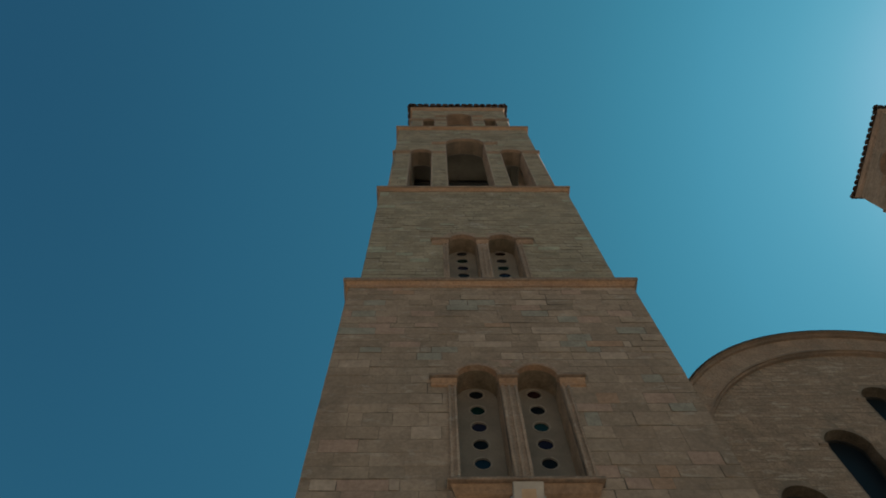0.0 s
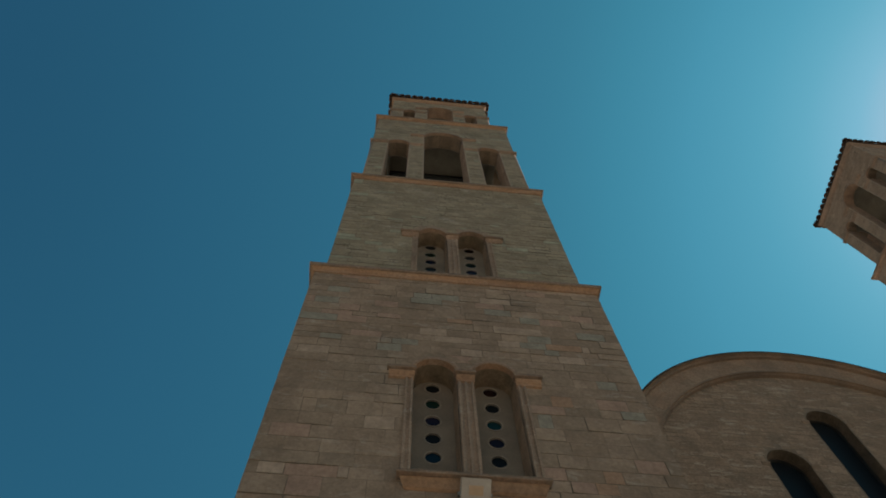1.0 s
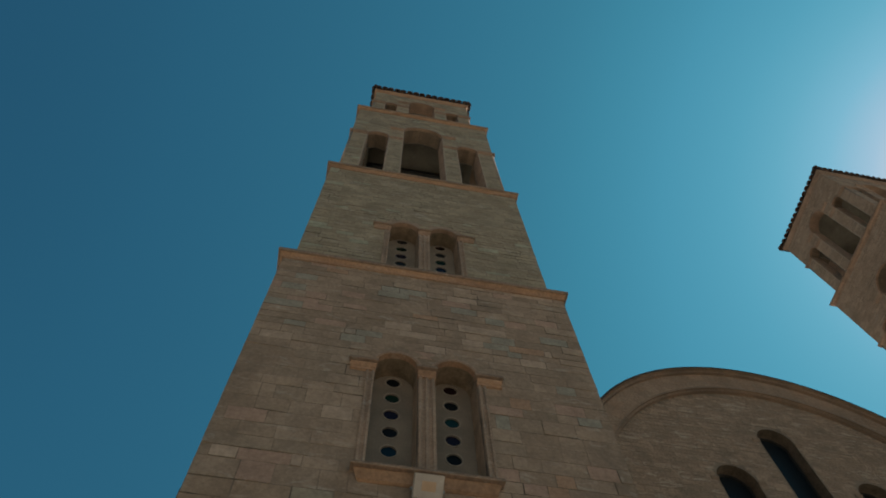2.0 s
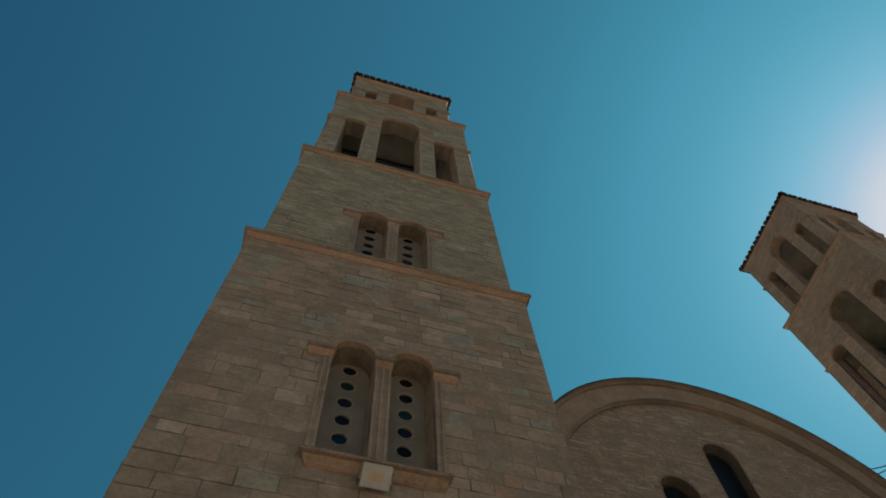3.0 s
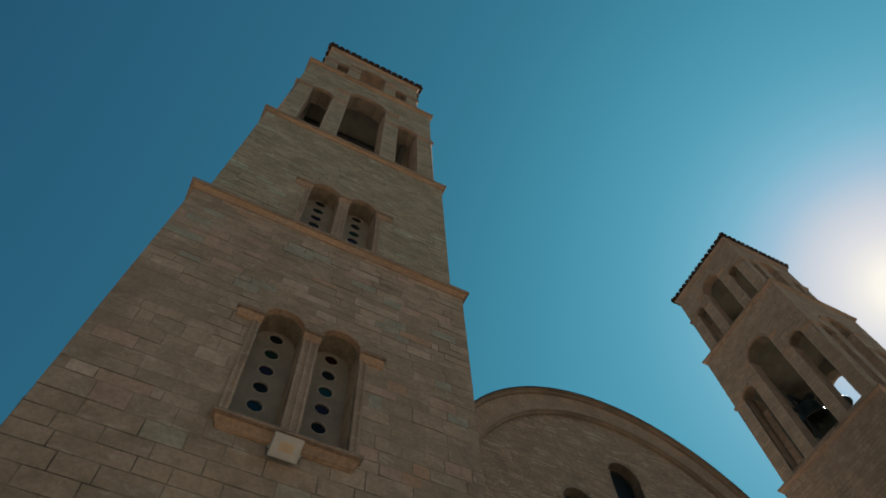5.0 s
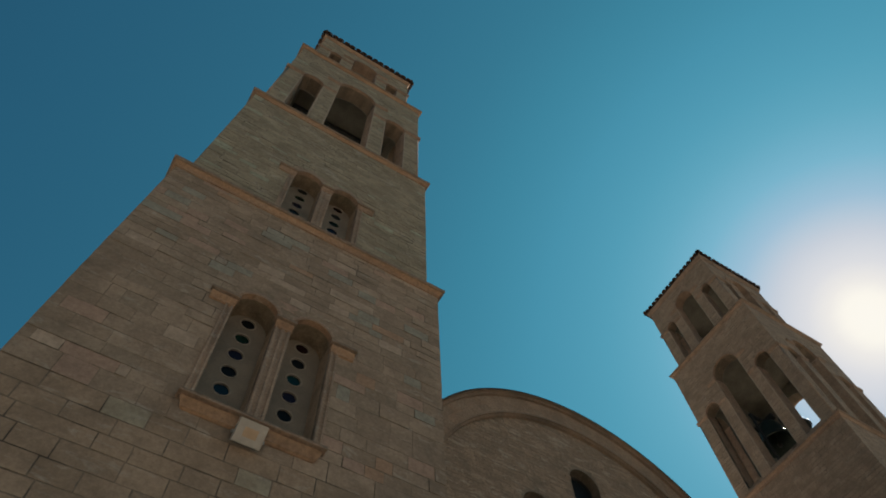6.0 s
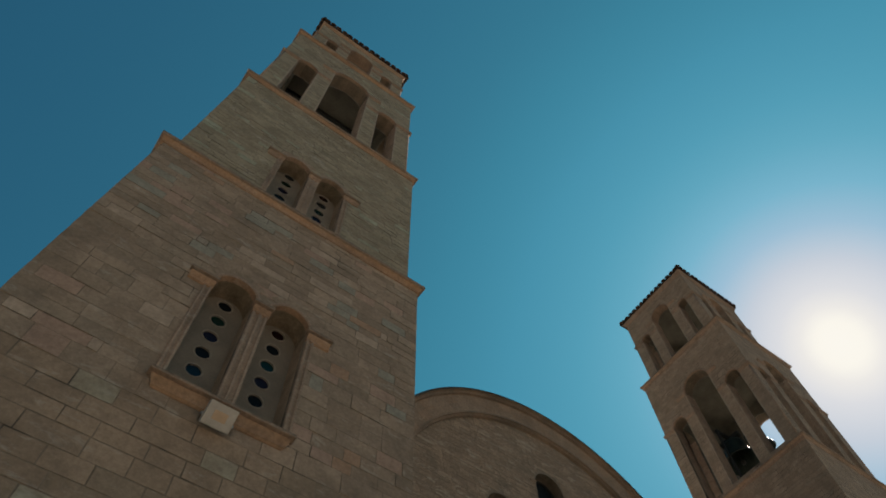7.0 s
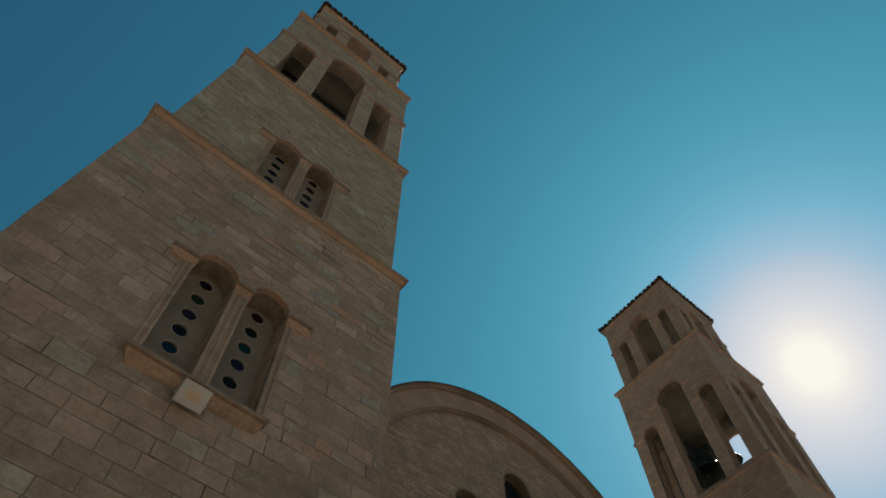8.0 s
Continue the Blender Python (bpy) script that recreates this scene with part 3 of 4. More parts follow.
    if sill:
        b = bmesh.new()
        z = bottom
        add_profile_run(b, face, -0.635, 0.635, [(z - 0.165, 0.015), (z - 0.155, 0.030), (z - 0.148, 0.040), (z - 0.138, 0.034), (z - 0.070, 0.066), (z - 0.060, 0.074), (z - 0.052, 0.060), (z - 0.036, 0.060)], ends=1)
        sill_body = part("sill", b, sill_stone, tower, "moulded ochre stone window sill")
        b = bmesh.new()
        add_box(b, face, -0.738, 0.735, z - 0.036, z + 0.004, -0.112, depth + 0.03, 0.006)
        part("sill_lip", b, lip_stone, sill_body, "weathered stone lip of the sill")


def build_tower(cx, label, near):
    tower = new("bell_tower")
    tower.location = (0, 0, 0)
    tagged(tower, label=label, category="tower", group="twin bell towers")
    rng = random.Random(int(11 + cx))
    cy = TOWER_Y
    # storeys: half width, foot, head, wall thickness, openings of each side
    niche1 = [(u0, u1, 6.545, 8.31) for u0, u1 in WIN]
    niche2 = [(u0, u1, 11.2, 12.77) for u0, u1 in WIN]
    storeys = [(F1, 0.0, Z1 - 0.05, 0.5, niche1), (F2, Z1 - 0.05, Z2 - 0.05, 0.5, niche2), (F3, Z2 - 0.05, Z3 - 0.05, 0.42, BELL), (F4, Z3 - 0.05, ZE - 0.10, 0.36, TOP)]
    for level, (half, z0, z1, thick, openings) in enumerate(storeys):
        faces = tower_faces(cx, cy, half)
        for k, face in enumerate(faces):
            holes = openings if (level >= 2 or k == 0 or (k == 1 and not near)) else []
            b = bmesh.new()
            reach = half if k % 2 == 0 else half - thick
            add_slab(b, face, rect(-reach, reach, z0, z1), [arch(*o) for o in holes], 0.0, thick)
            wall = part("wall", b, mortar, tower, "stone tower wall laid in ashlar courses")
            if level >= 2:
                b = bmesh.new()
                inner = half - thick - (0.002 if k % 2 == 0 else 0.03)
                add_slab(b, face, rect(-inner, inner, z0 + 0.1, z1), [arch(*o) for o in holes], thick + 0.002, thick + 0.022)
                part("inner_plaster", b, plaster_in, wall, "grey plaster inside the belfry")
            reach = half + 0.004
            rows = courses(rng, -reach, reach, z0 + 0.003, z1 - (0.10 if level < 3 else 0.0), holes, long=(0.26, 0.52) if level == 0 else (0.16, 0.42),
                           high=(0.17, 0.235) if level == 0 else (0.095, 0.15), joint=0.007 if level == 0 else 0.004, pad=0.004)
            if near and k == 0 and level == 0:
                rows = [r for r in rows if r[3] < COURSES[0]]
                top = rows[-1][3] + 0.0035
                singles = set_courses(rng, -reach, reach, [top] + COURSES[1:] if COURSES[0] - top < 0.1 else [top] + COURSES, KNOWN, holes)
                stone_pieces(face, singles, rng, stone_each, wall)
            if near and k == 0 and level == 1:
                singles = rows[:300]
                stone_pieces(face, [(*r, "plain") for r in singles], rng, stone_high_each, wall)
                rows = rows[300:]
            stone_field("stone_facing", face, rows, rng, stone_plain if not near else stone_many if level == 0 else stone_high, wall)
        if level < 2:
            window_pair(tower, faces[0], openings[0][2], openings[0][3], 0.32, [8.42, 8.115, 7.81, 7.51, 7.21] if level == 0 else [12.91, 12.60, 12.30, 12.01, 11.71], level == 0, 0.092 if level == 0 else 0.107)
            if not near:
                window_pair(tower, faces[1], openings[0][2], openings[0][3], 0.32, [8.42, 8.115, 7.81, 7.51, 7.21] if level == 0 else [12.91, 12.60, 12.30, 12.01, 11.71], level == 0, 0.092 if level == 0 else 0.107)
            for k, face in enumerate(faces):       # the niches are closed behind
                if k == 0 or (k == 1 and not near):
                    b = bmesh.new()
                    add_box(b, face, -0.8, 0.8, z0 + 0.3 if level else 6.4, z1 - 0.3, thick + 0.01, thick + 0.06)
                    part("niche_back", b, mortar, tower)
        else:
            for k, face in enumerate(faces):
                rise = openings[0][3] - 0.003 * (k % 2)
                mid = openings[1][3]
                ui, uc, uo = openings[1][1], openings[2][0], openings[2][1]
                for s in (-1, 1):
                    runs = [(uo, half + 0.058, rise + 0.03), (ui + 0.01, uc, mid + 0.03)]
                    for lo, hi, z in runs:
                        a, c = sorted((s * lo, s * hi))
                        b = bmesh.new()
                        add_profile_run(b, face, a, c, [(z - 0.11, 0.012), (z - 0.075, 0.025), (z - 0.06, 0.048), (z - 0.01, 0.06), (z, 0.062)])
                        part("impost", b, trim_brown, tower, "moulded brown stone impost at the springing")
                    a, c = sorted((s * ui, s * uc))
                    b = bmesh.new()
                    z = rise + 0.02
                    add_profile_run(b, face, a + 0.005, c - 0.005, [(z - 0.12, 0.012), (z - 0.08, 0.02), (z - 0.06, 0.04), (z, 0.045)])
                    part("impost", b, trim_brown, tower, "moulded brown stone impost at the springing")
                for u0, u1, v0, spring in openings:
                    b = bmesh.new()
                    r = (u1 - u0) / 2
                    add_arch_band(b, face, (u0 + u1) / 2, spring, r - 0.004, r + 0.055, -0.018, 0.06, 18)
                    part("arch_ring", b, trim_brown, tower, "brown stone arch ring")
                    # cut stones of the soffit, some paler than others, most toned down for underside shade
                    n = 9 if r > 0.4 else 5
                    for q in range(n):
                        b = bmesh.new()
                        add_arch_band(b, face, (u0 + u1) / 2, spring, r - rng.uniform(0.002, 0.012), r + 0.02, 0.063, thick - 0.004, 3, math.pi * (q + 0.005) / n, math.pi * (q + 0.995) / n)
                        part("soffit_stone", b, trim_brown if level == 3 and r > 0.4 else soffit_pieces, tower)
                    b = bmesh.new()
                    for e, s in ((u0, 1), (u1, -1)):
                        add_box(b, face, min(e, e + s * 0.022), max(e, e + s * 0.022), v0, spring, 0.10, thick + 0.03, 0.006)
                        add_box(b, face, min(e - s * 0.002, e + s * 0.008), max(e - s * 0.002, e + s * 0.008), v0, spring, 0.004, 0.10)
                    jamb = part("jamb", b, pale_trim, tower, "pale stone jamb lining")
                    b = bmesh.new()
                    for e, s in ((u0, -1), (u1, 1)):
                        add_box(b, face, min(e, e + s * 0.026), max(e, e + s * 0.026), v0, spring - 0.12, -0.016, 0.01, 0.006)
                    part("edge_bead", b, bead_stone, jamb, "pale bead along the edge of the opening")
    # rounded beads on the corners of the two upper storeys
    for half, z0, z1 in ((F3, Z2 + 0.03, 19.02), (F4, Z3 + 0.03, 24.10)):
        for sx, sy in ((-1, -1), (1, -1), (1, 1), (-1, 1)):
            b = bmesh.new()
            bmesh.ops.create_cone(b, cap_ends=True, segments=12, radius1=0.028, radius2=0.028, depth=z1 - z0,
                                  matrix=Matrix.Translation((cx + sx * (half - 0.012), cy + sy * (half - 0.012), (z0 + z1) / 2)))
            part("corner_bead", b, pale_trim, tower, "rounded stone corner bead", True)
    # cornices
    for low, out, high, z in ((F1, C1, F2, Z1), (F2, C2, F3, Z2), (F3, C3, F4, Z3)):
        b = bmesh.new()
        add_square_ring(b, cx, cy, cornice_profile(low, out, high, z))
        body = part("cornice", b, trim_stone if near else trim_brown, tower, "moulded ochre stone cornice" if near else "moulded brown stone cornice")
        b = bmesh.new()
        add_square_ring(b, cx, cy, [(high - 0.05, z - 0.062), (out - 0.008, z - 0.064), (out, z - 0.054), (out, z), (high - 0.05, z + 0.06)])
        part("cornice_lip", b, lip_stone, body, "darker weathered lip of the cornice")
    b = bmesh.new()
    z = ZE - 0.06
    add_square_ring(b, cx, cy, [(F4 - 0.1, z - 0.22), (F4 + 0.02, z - 0.22), (F4 + 0.03, z - 0.15), (F4 + 0.075, z - 0.08), (F4 + 0.08, z), (F4 - 0.1, z)])
    part("eaves_moulding", b, trim_stone if near else trim_brown, tower, "stone moulding under the eaves")
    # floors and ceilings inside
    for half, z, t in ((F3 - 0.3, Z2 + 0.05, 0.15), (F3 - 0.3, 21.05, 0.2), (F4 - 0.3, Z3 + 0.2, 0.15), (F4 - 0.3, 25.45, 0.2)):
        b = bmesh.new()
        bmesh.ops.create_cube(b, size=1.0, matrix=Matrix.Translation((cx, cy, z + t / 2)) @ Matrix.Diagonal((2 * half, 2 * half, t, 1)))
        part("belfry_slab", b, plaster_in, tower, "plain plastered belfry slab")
    if near:
        b = bmesh.new()
        bmesh.ops.create_cube(b, size=1.0, matrix=Matrix.Translation((cx, cy - 0.42, 20.94)) @ Matrix.Diagonal((2 * F3 - 0.9, 0.16, 0.21, 1)))
        part("ceiling_beam", b, iron, tower, "dark beam under the belfry ceiling")
    roof_tiles(tower, cx, cy)
    return tower


def tile_mesh(length, r0, r1, thick=0.014, steps=8):
    """A half-round clay tile that tapers along +y, hollow below."""
    verts, faces = [], []
    for y, r in ((0.0, r0), (length, r1)):
        for rr in (r, r - thick):
            verts += [(rr * math.cos(math.pi * k / steps), y, rr * math.sin(math.pi * k / steps)) for k in range(steps + 1)]
    verts = [(x, y, z * 0.68) for x, y, z in verts]
    n = steps + 1
    for k in range(steps):
        faces += [(k, k + 1, 2 * n + k + 1, 2 * n + k), (n + k, 3 * n + k, 3 * n + k + 1, n + k + 1), (k, n + k, n + k + 1, k + 1), (2 * n + k, 2 * n + k + 1, 3 * n + k + 1, 3 * n + k)]
    faces += [(0, 2 * n, 3 * n, n), (steps, n + steps, 3 * n + steps, 2 * n + steps)]
    return verts, faces


def roof_tiles(tower, cx, cy):
    """A low hipped roof: a boarded deck under rows of half-round tiles."""
    rng = random.Random(5)
    apex, foot = ZE + 0.95, ZE - 0.055
    b = bmesh.new()
    e = EAVE - 0.05
    low = [b.verts.new((cx + sx * e, cy + sy * e, foot)) for sx, sy in ((-1, -1), (1, -1), (1, 1), (-1, 1))]
    high = [b.verts.new((cx + sx * e, cy + sy * e, foot + 0.03)) for sx, sy in ((-1, -1), (1, -1), (1, 1), (-1, 1))]
    tip = b.verts.new((cx, cy, apex - 0.04))
    b.faces.new(low)
    for k in range(4):
        b.faces.new((low[k], low[(k + 1) % 4], high[(k + 1) % 4], high[k]))
        b.faces.new((high[k], high[(k + 1) % 4], tip))
    bmesh.ops.recalc_face_normals(b, faces=b.faces[:])
    roof = part("roof", b, terracotta_many, tower, "low hipped roof of weathered clay tiles")
    count, pitch = 15, 2 * EAVE / 15.2
    slope = math.atan2(apex - foot - 0.03, EAVE)
    v, f = tile_mesh(0.42, 0.106, 0.091, 0.016)
    cover = mesh_from("roof_tile", v, f, terracotta)
    verts, faces = [], []
    for side in range(4):
        turn = Matrix.Translation((cx, cy, 0)) @ Matrix.Rotation(side * math.pi / 2, 4, "Z")
        for k in range(count):
            u = (k - (count - 1) / 2) * pitch
            run = (EAVE - abs(u)) / math.cos(slope)
            s, first = -0.05, True
            while s < run - 0.08 or first:
                place = turn @ Matrix.Translation((u + rng.uniform(-0.008, 0.008), -EAVE, foot + 0.02)) @ Matrix.Rotation(slope, 4, "X") @ Matrix.Translation((0, s, 0.03)) @ Matrix.Rotation(rng.uniform(-0.03, 0.03), 4, "Z")
                if first:
                    ob = new("roof_tile", cover)
                    ob.parent = roof
                    ob.matrix_basis = place
                else:
                    n = len(verts)
                    verts += [tuple(place @ Vector(p)) for p in v]
                    faces += [tuple(n + i for i in q) for q in f]
                s += 0.34
                first = False
            # the channel tile between two covers shows its end under the edge
            if k < count - 1:
                uc = u + pitch / 2
                place = turn @ Matrix.Translation((uc, -EAVE, foot + 0.07)) @ Matrix.Rotation(slope, 4, "X") @ Matrix.Translation((0, -0.03, 0.031)) @ Matrix.Rotation(math.pi, 4, "Y")
                n = len(verts)
                verts += [tuple(place @ Vector(p)) for p in v]
                faces += [tuple(n + i for i in q) for q in f]
        # hip
        for j in range(7):
            d = j * 0.34
            diag = math.atan2(apex - foot - 0.03, EAVE * math.sqrt(2))
            if d * math.cos(diag) > EAVE * math.sqrt(2) - 0.2:
                break
            place = turn @ Matrix.Translation((-EAVE, -EAVE, foot + 0.05)) @ Matrix.Rotation(-math.pi / 4, 4, "Z") @ Matrix.Rotation(diag, 4, "X") @ Matrix.Translation((0, d - 0.03, 0.045))
            n = len(verts)
            verts += [tuple(place @ Vector(p)) for p in v]
            faces += [tuple(n + i for i in q) for q in f]
    rest = new("tile_rows", mesh_from("tile_rows", verts, faces, terracotta_many))
    rest.parent = roof
    tagged(rest, kind="stuff")


tower_near = build_tower(TOWER_X[0], "tall brown ashlar bell tower with ochre cornices and tiled roof", True)
tower_far = build_tower(TOWER_X[1], "tall brown ashlar bell tower with hanging bells and tiled roof", False)

# ---------------------------------------------------------------- the church front between the towers
NAVE_X, SPRING = 8.42, 10.45
front = Face((NAVE_X, 9.20, 0), (1, 0, 0), (0, 1, 0))
R_OUT, R_IN = 4.93, 4.31
church = new("church_nave")
tagged(church, label="brown stone church front with a round-arched gable and stepped arched windows", category="church")
GABLE = [(-3.46, 0.83, 9.6, 10.65 - 0.415), (-1.94, 0.83, 9.6, 12.14 - 0.415), (-0.415, 0.83, 9.6, 13.54 - 0.415), (1.11, 0.83, 9.6, 12.14 - 0.415), (2.63, 0.83, 9.6, 10.65 - 0.415)]
openings = [(u, u + w, b, s) for u, w, b, s in GABLE]


def arch_wall(r, foot, spring, steps=48):
    return [(-r, foot), (r, foot)] + [(r * math.cos(math.pi * k / steps), spring + r * math.sin(math.pi * k / steps)) for k in range(steps + 1)]


b = bmesh.new()
add_slab(b, front, arch_wall(R_OUT - 0.01, 0.0, SPRING), [arch(*o) for o in openings], 0.12, 0.75)
tympanum = part("front_wall", b, rubble_mortar, church, "coursed rubble wall of the gable")
rng = random.Random(77)
rows = []
for r in courses(rng, -R_IN - 0.02, R_IN + 0.02, 5.0, SPRING + R_IN, openings, high=(0.07, 0.16), long=(0.14, 0.48), joint=0.003, pad=0.03):
    top = max(r[3] - SPRING, 0)
    half = math.sqrt(max((R_IN + 0.02) ** 2 - top * top, 0))
    u0, u1 = max(r[0], -half), min(r[1], half)
    if u1 - u0 > 0.06:
        rows.append((u0, u1, r[2] + rng.uniform(-0.008, 0.008), r[3] + rng.uniform(-0.008, 0.008)))
tym = Face((NAVE_X, 9.32, 0), (1, 0, 0), (0, 1, 0))
# the stones that stand nearest to the near tower are pieces of their own
close = [r for r in rows if r[0] < -0.2 and r[2] > 10.0][:300]
stone_pieces(tym, [(*r, "plain") for r in close], rng, stone_rubble_each, tympanum, "rubble_stone", rubble_mortar, (0.002, 0.003, 0.004, 0.0055))
close = set(close)
rows = [r for r in rows if r not in close]
stone_field("rubble_facing", tym, rows, rng, stone_rubble, tympanum, proud=(0.002, 0.0055), edge=0.0025, joint=rubble_mortar)

b = bmesh.new()
add_arch_band(b, front, 0, SPRING, R_IN + 0.06, R_OUT - 0.02, 0.0, 0.3, 64)
for s in (-1, 1):
    add_box(b, front, min(s * (R_IN + 0.06), s * (R_OUT - 0.02)), max(s * (R_IN + 0.06), s * (R_OUT - 0.02)), 0.0, SPRING, 0.0, 0.3)
band = part("arch_band", b, rubble_mortar, church, "broad stone arch band")
# voussoirs of the band, two rings, each stone a piece
for k in range(46):
    a0, a1 = math.pi * k / 46, math.pi * (k + 1) / 46
    cut = R_IN + 0.07 + (R_OUT - R_IN - 0.12) * rng.uniform(0.4, 0.6)
    for lo, hi in ((R_IN + 0.07, cut), (cut, R_OUT - 0.04)):
        p = rng.uniform(0.003, 0.005)
        pts = [(lo + 0.001, a0 + 0.0003), (hi - 0.001, a0 + 0.0003), (hi - 0.001, a1 - 0.0003), (lo + 0.001, a1 - 0.0003)]
        verts, faces = [], [(8, 9, 10, 11)]
        for w, e in ((0.01, 0.0), (-p + 0.003, 0.0), (-p, 0.003)):
            for q, (r, a) in enumerate(pts):
                rr = r + (e if q in (0, 3) else -e)
                aa = a + (e if q in (0, 1) else -e) / r
                verts.append(tuple(front.at(rr * math.cos(aa), SPRING + rr * math.sin(aa), w)))
        for q in range(4):
            j = (q + 1) % 4
            faces += [(q, j, 4 + j, 4 + q), (4 + q, 4 + j, 8 + j, 8 + q)]
        stone = new("arch_stone", mesh_from("arch_stone", verts, faces, stone_band))
        stone.parent = band
# inner roll moulding and outer coping
b = bmesh.new()
add_arch_band(b, front, 0, SPRING, R_IN + 0.035, R_IN + 0.075, -0.022, 0.2, 64)
add_arch_band(b, front, 0, SPRING, R_IN - 0.01, R_IN + 0.035, 0.03, 0.2, 64)
part("inner_moulding", b, stone_dark, church, "rounded stone moulding along the arch")
b = bmesh.new()
add_arch_band(b, front, 0, SPRING, R_OUT - 0.05, R_OUT + 0.003, -0.08, 0.2, 64)
add_arch_band(b, front, 0, SPRING, R_OUT + 0.003, R_OUT + 0.05, -0.16, 0.9, 64)
coping = part("coping", b, stone_dark, church, "thin stone coping on the gable")
b = bmesh.new()
add_arch_band(b, front, 0, SPRING, R_OUT + 0.006, R_OUT + 0.053, -0.166, -0.158, 64)
part("coping_edge", b, edge_dark, coping, "dark front edge of the coping")
# windows of the gable
for u0, u1, v0, spring in openings:
    c = (u0 + u1) / 2
    b = bmesh.new()
    add_slab(b, tym, arch(u0 - 0.03, u1 + 0.03, v0 - 0.02, spring), [], 0.30, 0.32)
    pane = part("window_glass", b, slate_glass, church, "dark arched window glass")
    b = bmesh.new()
    add_slab(b, tym, arch(u0 - 0.02, u1 + 0.02, v0 - 0.02, spring), [arch(u0 + 0.035, u1 - 0.035, v0 + 0.03, spring)], 0.25, 0.30)
    part("window_frame", b, iron, pane, "dark metal window frame")
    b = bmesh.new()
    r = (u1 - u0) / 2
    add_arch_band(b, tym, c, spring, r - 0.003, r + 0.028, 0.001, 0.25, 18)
    part("arch_ring", b, reveal_dark, church, "stone arch over the window, soffit shade in its dark tone")
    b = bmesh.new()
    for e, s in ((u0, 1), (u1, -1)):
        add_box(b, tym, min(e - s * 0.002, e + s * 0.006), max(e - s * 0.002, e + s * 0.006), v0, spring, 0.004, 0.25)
    part("window_reveal", b, reveal_dark, church, "stone reveal of the window, recess shade in its dark tone")
    for lo, hi in ((u0 - 0.16, u0), (u1, u1 + 0.16)):
        b = bmesh.new()
        add_profile_run(b, tym, lo, hi, [(spring - 0.09, 0.008), (spring - 0.05, 0.018), (spring - 0.04, 0.03), (spring, 0.035)])
        part("impost", b, stone_dark, church, "small stone impost")
# nave behind the gable: side walls, rear wall and barrel roof
b = bmesh.new()
add_box(b, front, -R_OUT + 0.02, -R_OUT + 0.6, 0.0, SPRING, 0.76, 26)
add_box(b, front, R_OUT - 0.6, R_OUT - 0.02, 0.0, SPRING, 0.76, 26)
add_slab(b, front, arch_wall(R_OUT - 0.02, 0.0, SPRING), [], 26.0, 26.5)
part("nave_wall", b, stone_many, church, "plain stone nave walls")
b = bmesh.new()
add_arch_band(b, front, 0, SPRING, R_OUT - 0.25, R_OUT - 0.03, 0.76, 26.0, 48)
part("barrel_roof", b, roof_skin, church, "unseen barrel roof, kept pale to bounce light")

# ---------------------------------------------------------------- floodlight under the sill
flood = new("floodlight")
flood.matrix_world = Matrix.Translation((-0.015, 5.375, 6.27)) @ Matrix.Rotation(radians(-45), 4, "X")
tagged(flood, label="white square floodlight fixed below the tower window sill", category="floodlight")


def local_box(sx, sy, sz, at, bevel):
    b = bmesh.new()
    bmesh.ops.create_cube(b, size=1.0, matrix=Matrix.Translation(at) @ Matrix.Diagonal((sx, sy, sz, 1)))
    bmesh.ops.bevel(b, geom=b.edges[:], offset=bevel, segments=2, affect="EDGES")
    return b


part("housing", local_box(0.275, 0.215, 0.07, (0, 0, 0.041), 0.004), lamp_white, flood, "white painted housing")
part("lens", local_box(0.262, 0.202, 0.012, (0, 0, 0.003), 0.002), lamp_face, flood, "pale frosted lens")
part("reflector", local_box(0.13, 0.085, 0.004, (0, 0, -0.004), 0.0015), lamp_amber, flood, "amber reflector behind the lens")
for side in (-1, 1):
    part("yoke_arm", local_box(0.012, 0.03, 0.16, (side * 0.146, 0.03, 0.10), 0.003), steel, flood, "grey steel yoke arm")
part("bracket", local_box(0.05, 0.03, 0.13, (0, 0.06, 0.125), 0.004), iron, flood, "dark steel bracket")


# ---------------------------------------------------------------- bells
def lathe(profile, steps=32):
    b = bmesh.new()
    rows = [[b.verts.new((r * math.cos(2 * math.pi * k / steps), r * math.sin(2 * math.pi * k / steps), z)) for k in range(steps)] for r, z in profile]
    for a, c in zip(rows, rows[1:]):
        for k in range(steps):
            b.faces.new((a[k], a[(k + 1) % steps], c[(k + 1) % steps], c[k]))
    bmesh.ops.recalc_face_normals(b, faces=b.faces[:])
    return b


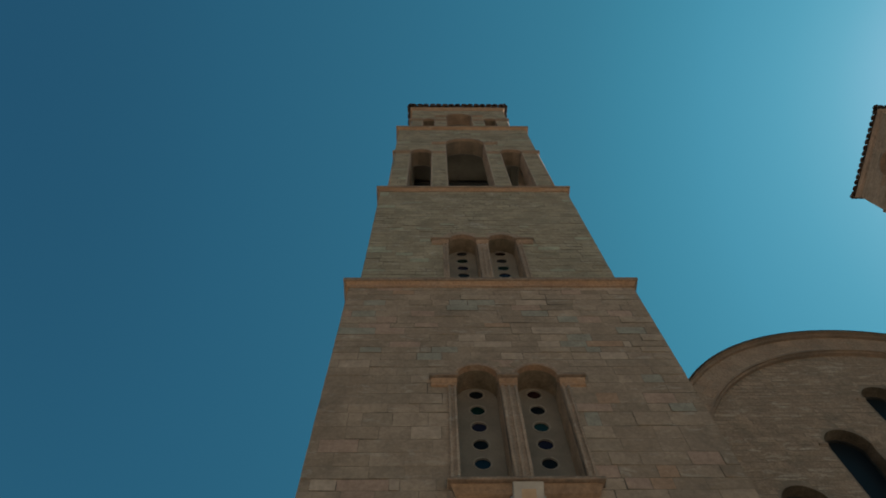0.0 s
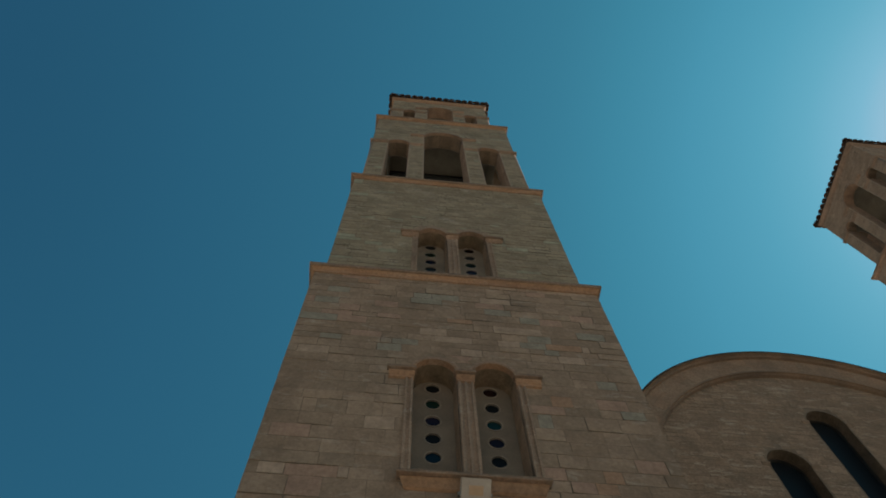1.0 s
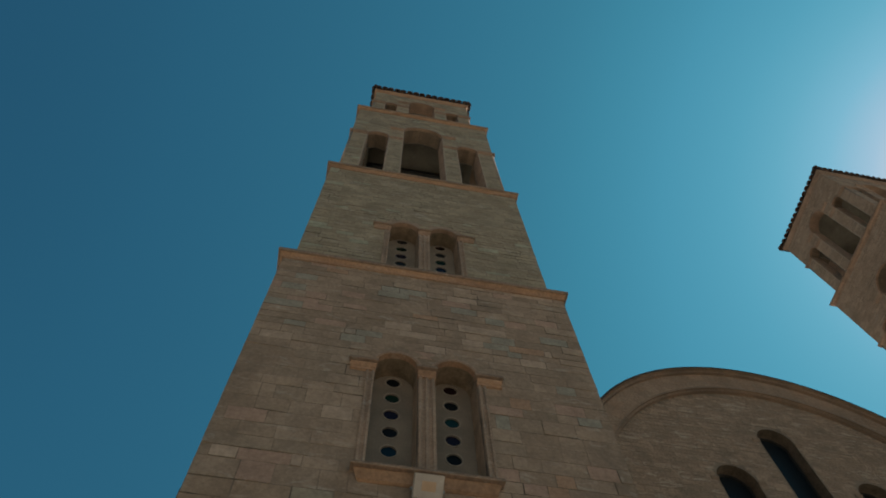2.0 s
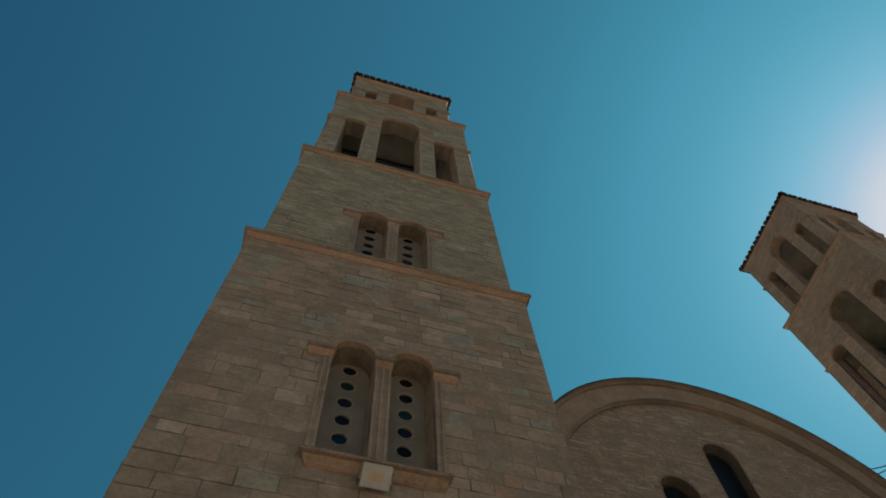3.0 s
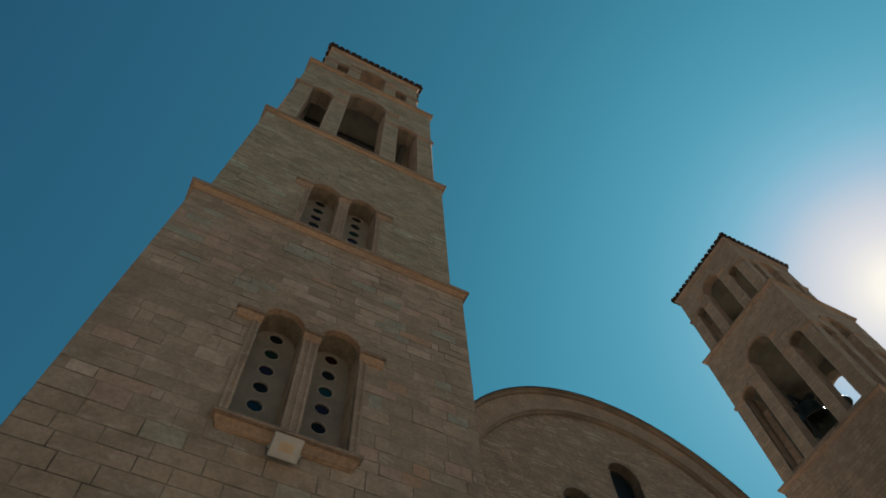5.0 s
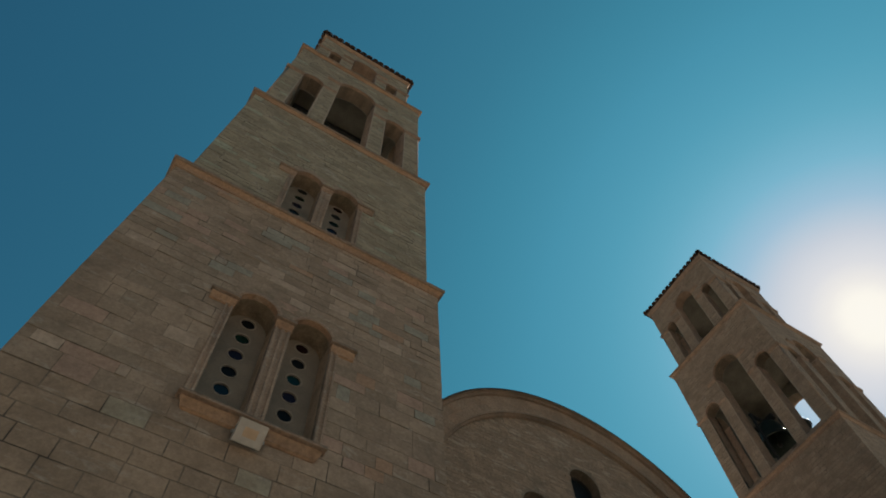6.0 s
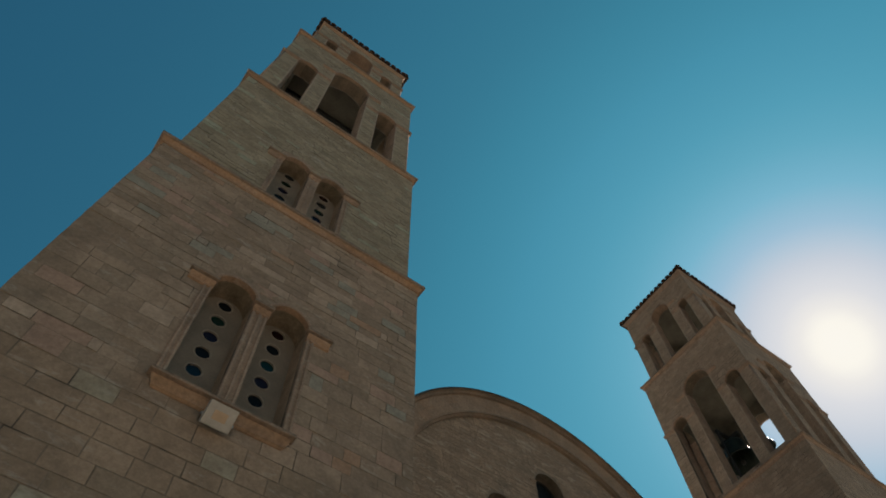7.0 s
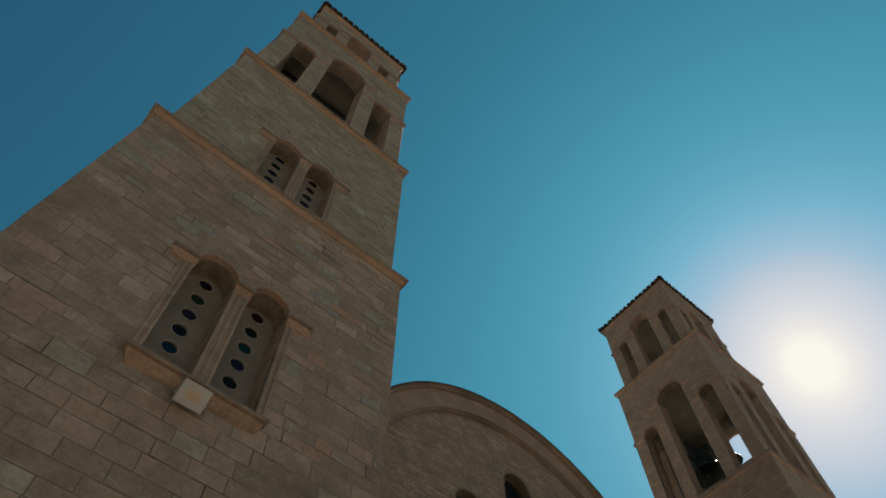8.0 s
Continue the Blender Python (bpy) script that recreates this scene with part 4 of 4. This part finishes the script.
def build_bell(x, y, z, s, label):
    """A bell of mouth radius s with its mouth at height z, on a headstock between two frame posts."""
    bell = new("church_bell")
    bell.location = (x, y, z)
    tagged(bell, label=label, category="bell", group="bells in the belfry")
    part("bell_body", lathe([(s, 0), (0.98 * s, 0.06 * s), (0.8 * s, 0.3 * s), (0.66 * s, 0.7 * s), (0.58 * s, 1.15 * s), (0.5 * s, 1.4 * s), (0.3 * s, 1.52 * s), (0.01, 1.55 * s),
                             (0.01, 1.45 * s), (0.45 * s, 1.33 * s), (0.56 * s, 0.8 * s), (0.86 * s, 0.05 * s), (s, 0)]), bronze, bell, "dark bronze bell", True)
    part("headstock", local_box(0.34 * s, 1.25 * s, 0.26 * s, (0, 0, 1.70 * s), 0.03 * s), iron, bell, "dark iron headstock")
    part("beam", local_box(2.46 * s, 0.10, 0.11, (0, 0, 1.66 * s), 0.010), iron, bell, "dark beam that carries the headstock")
    foot = Z2 + 0.198 - z
    for side in (-1, 1):
        part("frame_post", local_box(0.075, 0.075, 1.66 * s - foot, (side * 1.15 * s, 0, (1.66 * s + foot) / 2), 0.006), iron, bell, "dark steel post of the bell frame")
    b = bmesh.new()
    side = Face((0, 0.78 * s, 0), (1, 0, 0), (0, 1, 0))
    add_arch_band(b, side, 0, 1.35 * s, 0.70 * s, 0.78 * s, -0.03, 0.03, 28, 0, 2 * math.pi)
    for k in range(4):
        a = math.pi * k / 4
        r = 0.72 * s
        p, q = Vector((-r * math.cos(a), 0.78 * s, 1.35 * s - r * math.sin(a))), Vector((r * math.cos(a), 0.78 * s, 1.35 * s + r * math.sin(a)))
        rod = bmesh.ops.create_cone(b, cap_ends=True, segments=6, radius1=0.018, radius2=0.018, depth=(q - p).length, matrix=Matrix.Translation((p + q) / 2) @ (q - p).to_track_quat("Z", "Y").to_matrix().to_4x4())
    part("wheel", b, iron, bell, "dark spoked bell wheel")
    part("clapper", lathe([(0.01, -0.2 * s), (0.12 * s, -0.12 * s), (0.13 * s, 0.0), (0.04 * s, 0.12 * s), (0.035 * s, 1.4 * s), (0.01, 1.45 * s)], 12), iron, bell, "iron clapper", True)
    return bell


build_bell(16.22, 8.08, 17.46, 0.58, "large dark bronze bell hung in the belfry")
build_bell(16.10, 7.20, 17.25, 0.36, "smaller dark bronze bell hung beside the large one")


# ---------------------------------------------------------------- cables between gable and tower
def tube(points, radius, steps=6):
    b = bmesh.new()
    rows = []
    for k, p in enumerate(points):
        way = (Vector(points[min(k + 1, len(points) - 1)]) - Vector(points[max(k - 1, 0)])).normalized()
        side = way.cross(Vector((0, 0, 1))).normalized()
        up = side.cross(way)
        rows.append([b.verts.new(Vector(p) + radius * (math.cos(2 * math.pi * j / steps) * side + math.sin(2 * math.pi * j / steps) * up)) for j in range(steps)])
    for a, c in zip(rows, rows[1:]):
        for j in range(steps):
            b.faces.new((a[j], a[(j + 1) % steps], c[(j + 1) % steps], c[j]))
    b.faces.new(rows[0])
    b.faces.new(rows[-1])
    bmesh.ops.recalc_face_normals(b, faces=b.faces[:])
    return b


for angle, sag in ((38.6, 0.055), (36.4, 0.035)):
    start = Vector((NAVE_X + 4.985 * math.cos(radians(angle)), 9.12, SPRING + 4.985 * math.sin(radians(angle))))
    end = Vector((TOWER_X[1] - F2 - 0.005, TOWER_Y + F2 - 0.05, 15.16))
    pts = []
    for k in range(17):
        q = k / 16
        p = start.lerp(end, q)
        p.z -= sag * 4 * q * (1 - q)
        pts.append(tuple(p))
    wire = part("cable", tube(pts, 0.013), black_cable, None, "", True)
    tagged(wire, label="thin black cable slung from the gable to the tower", category="cable", group="cables at the gable")
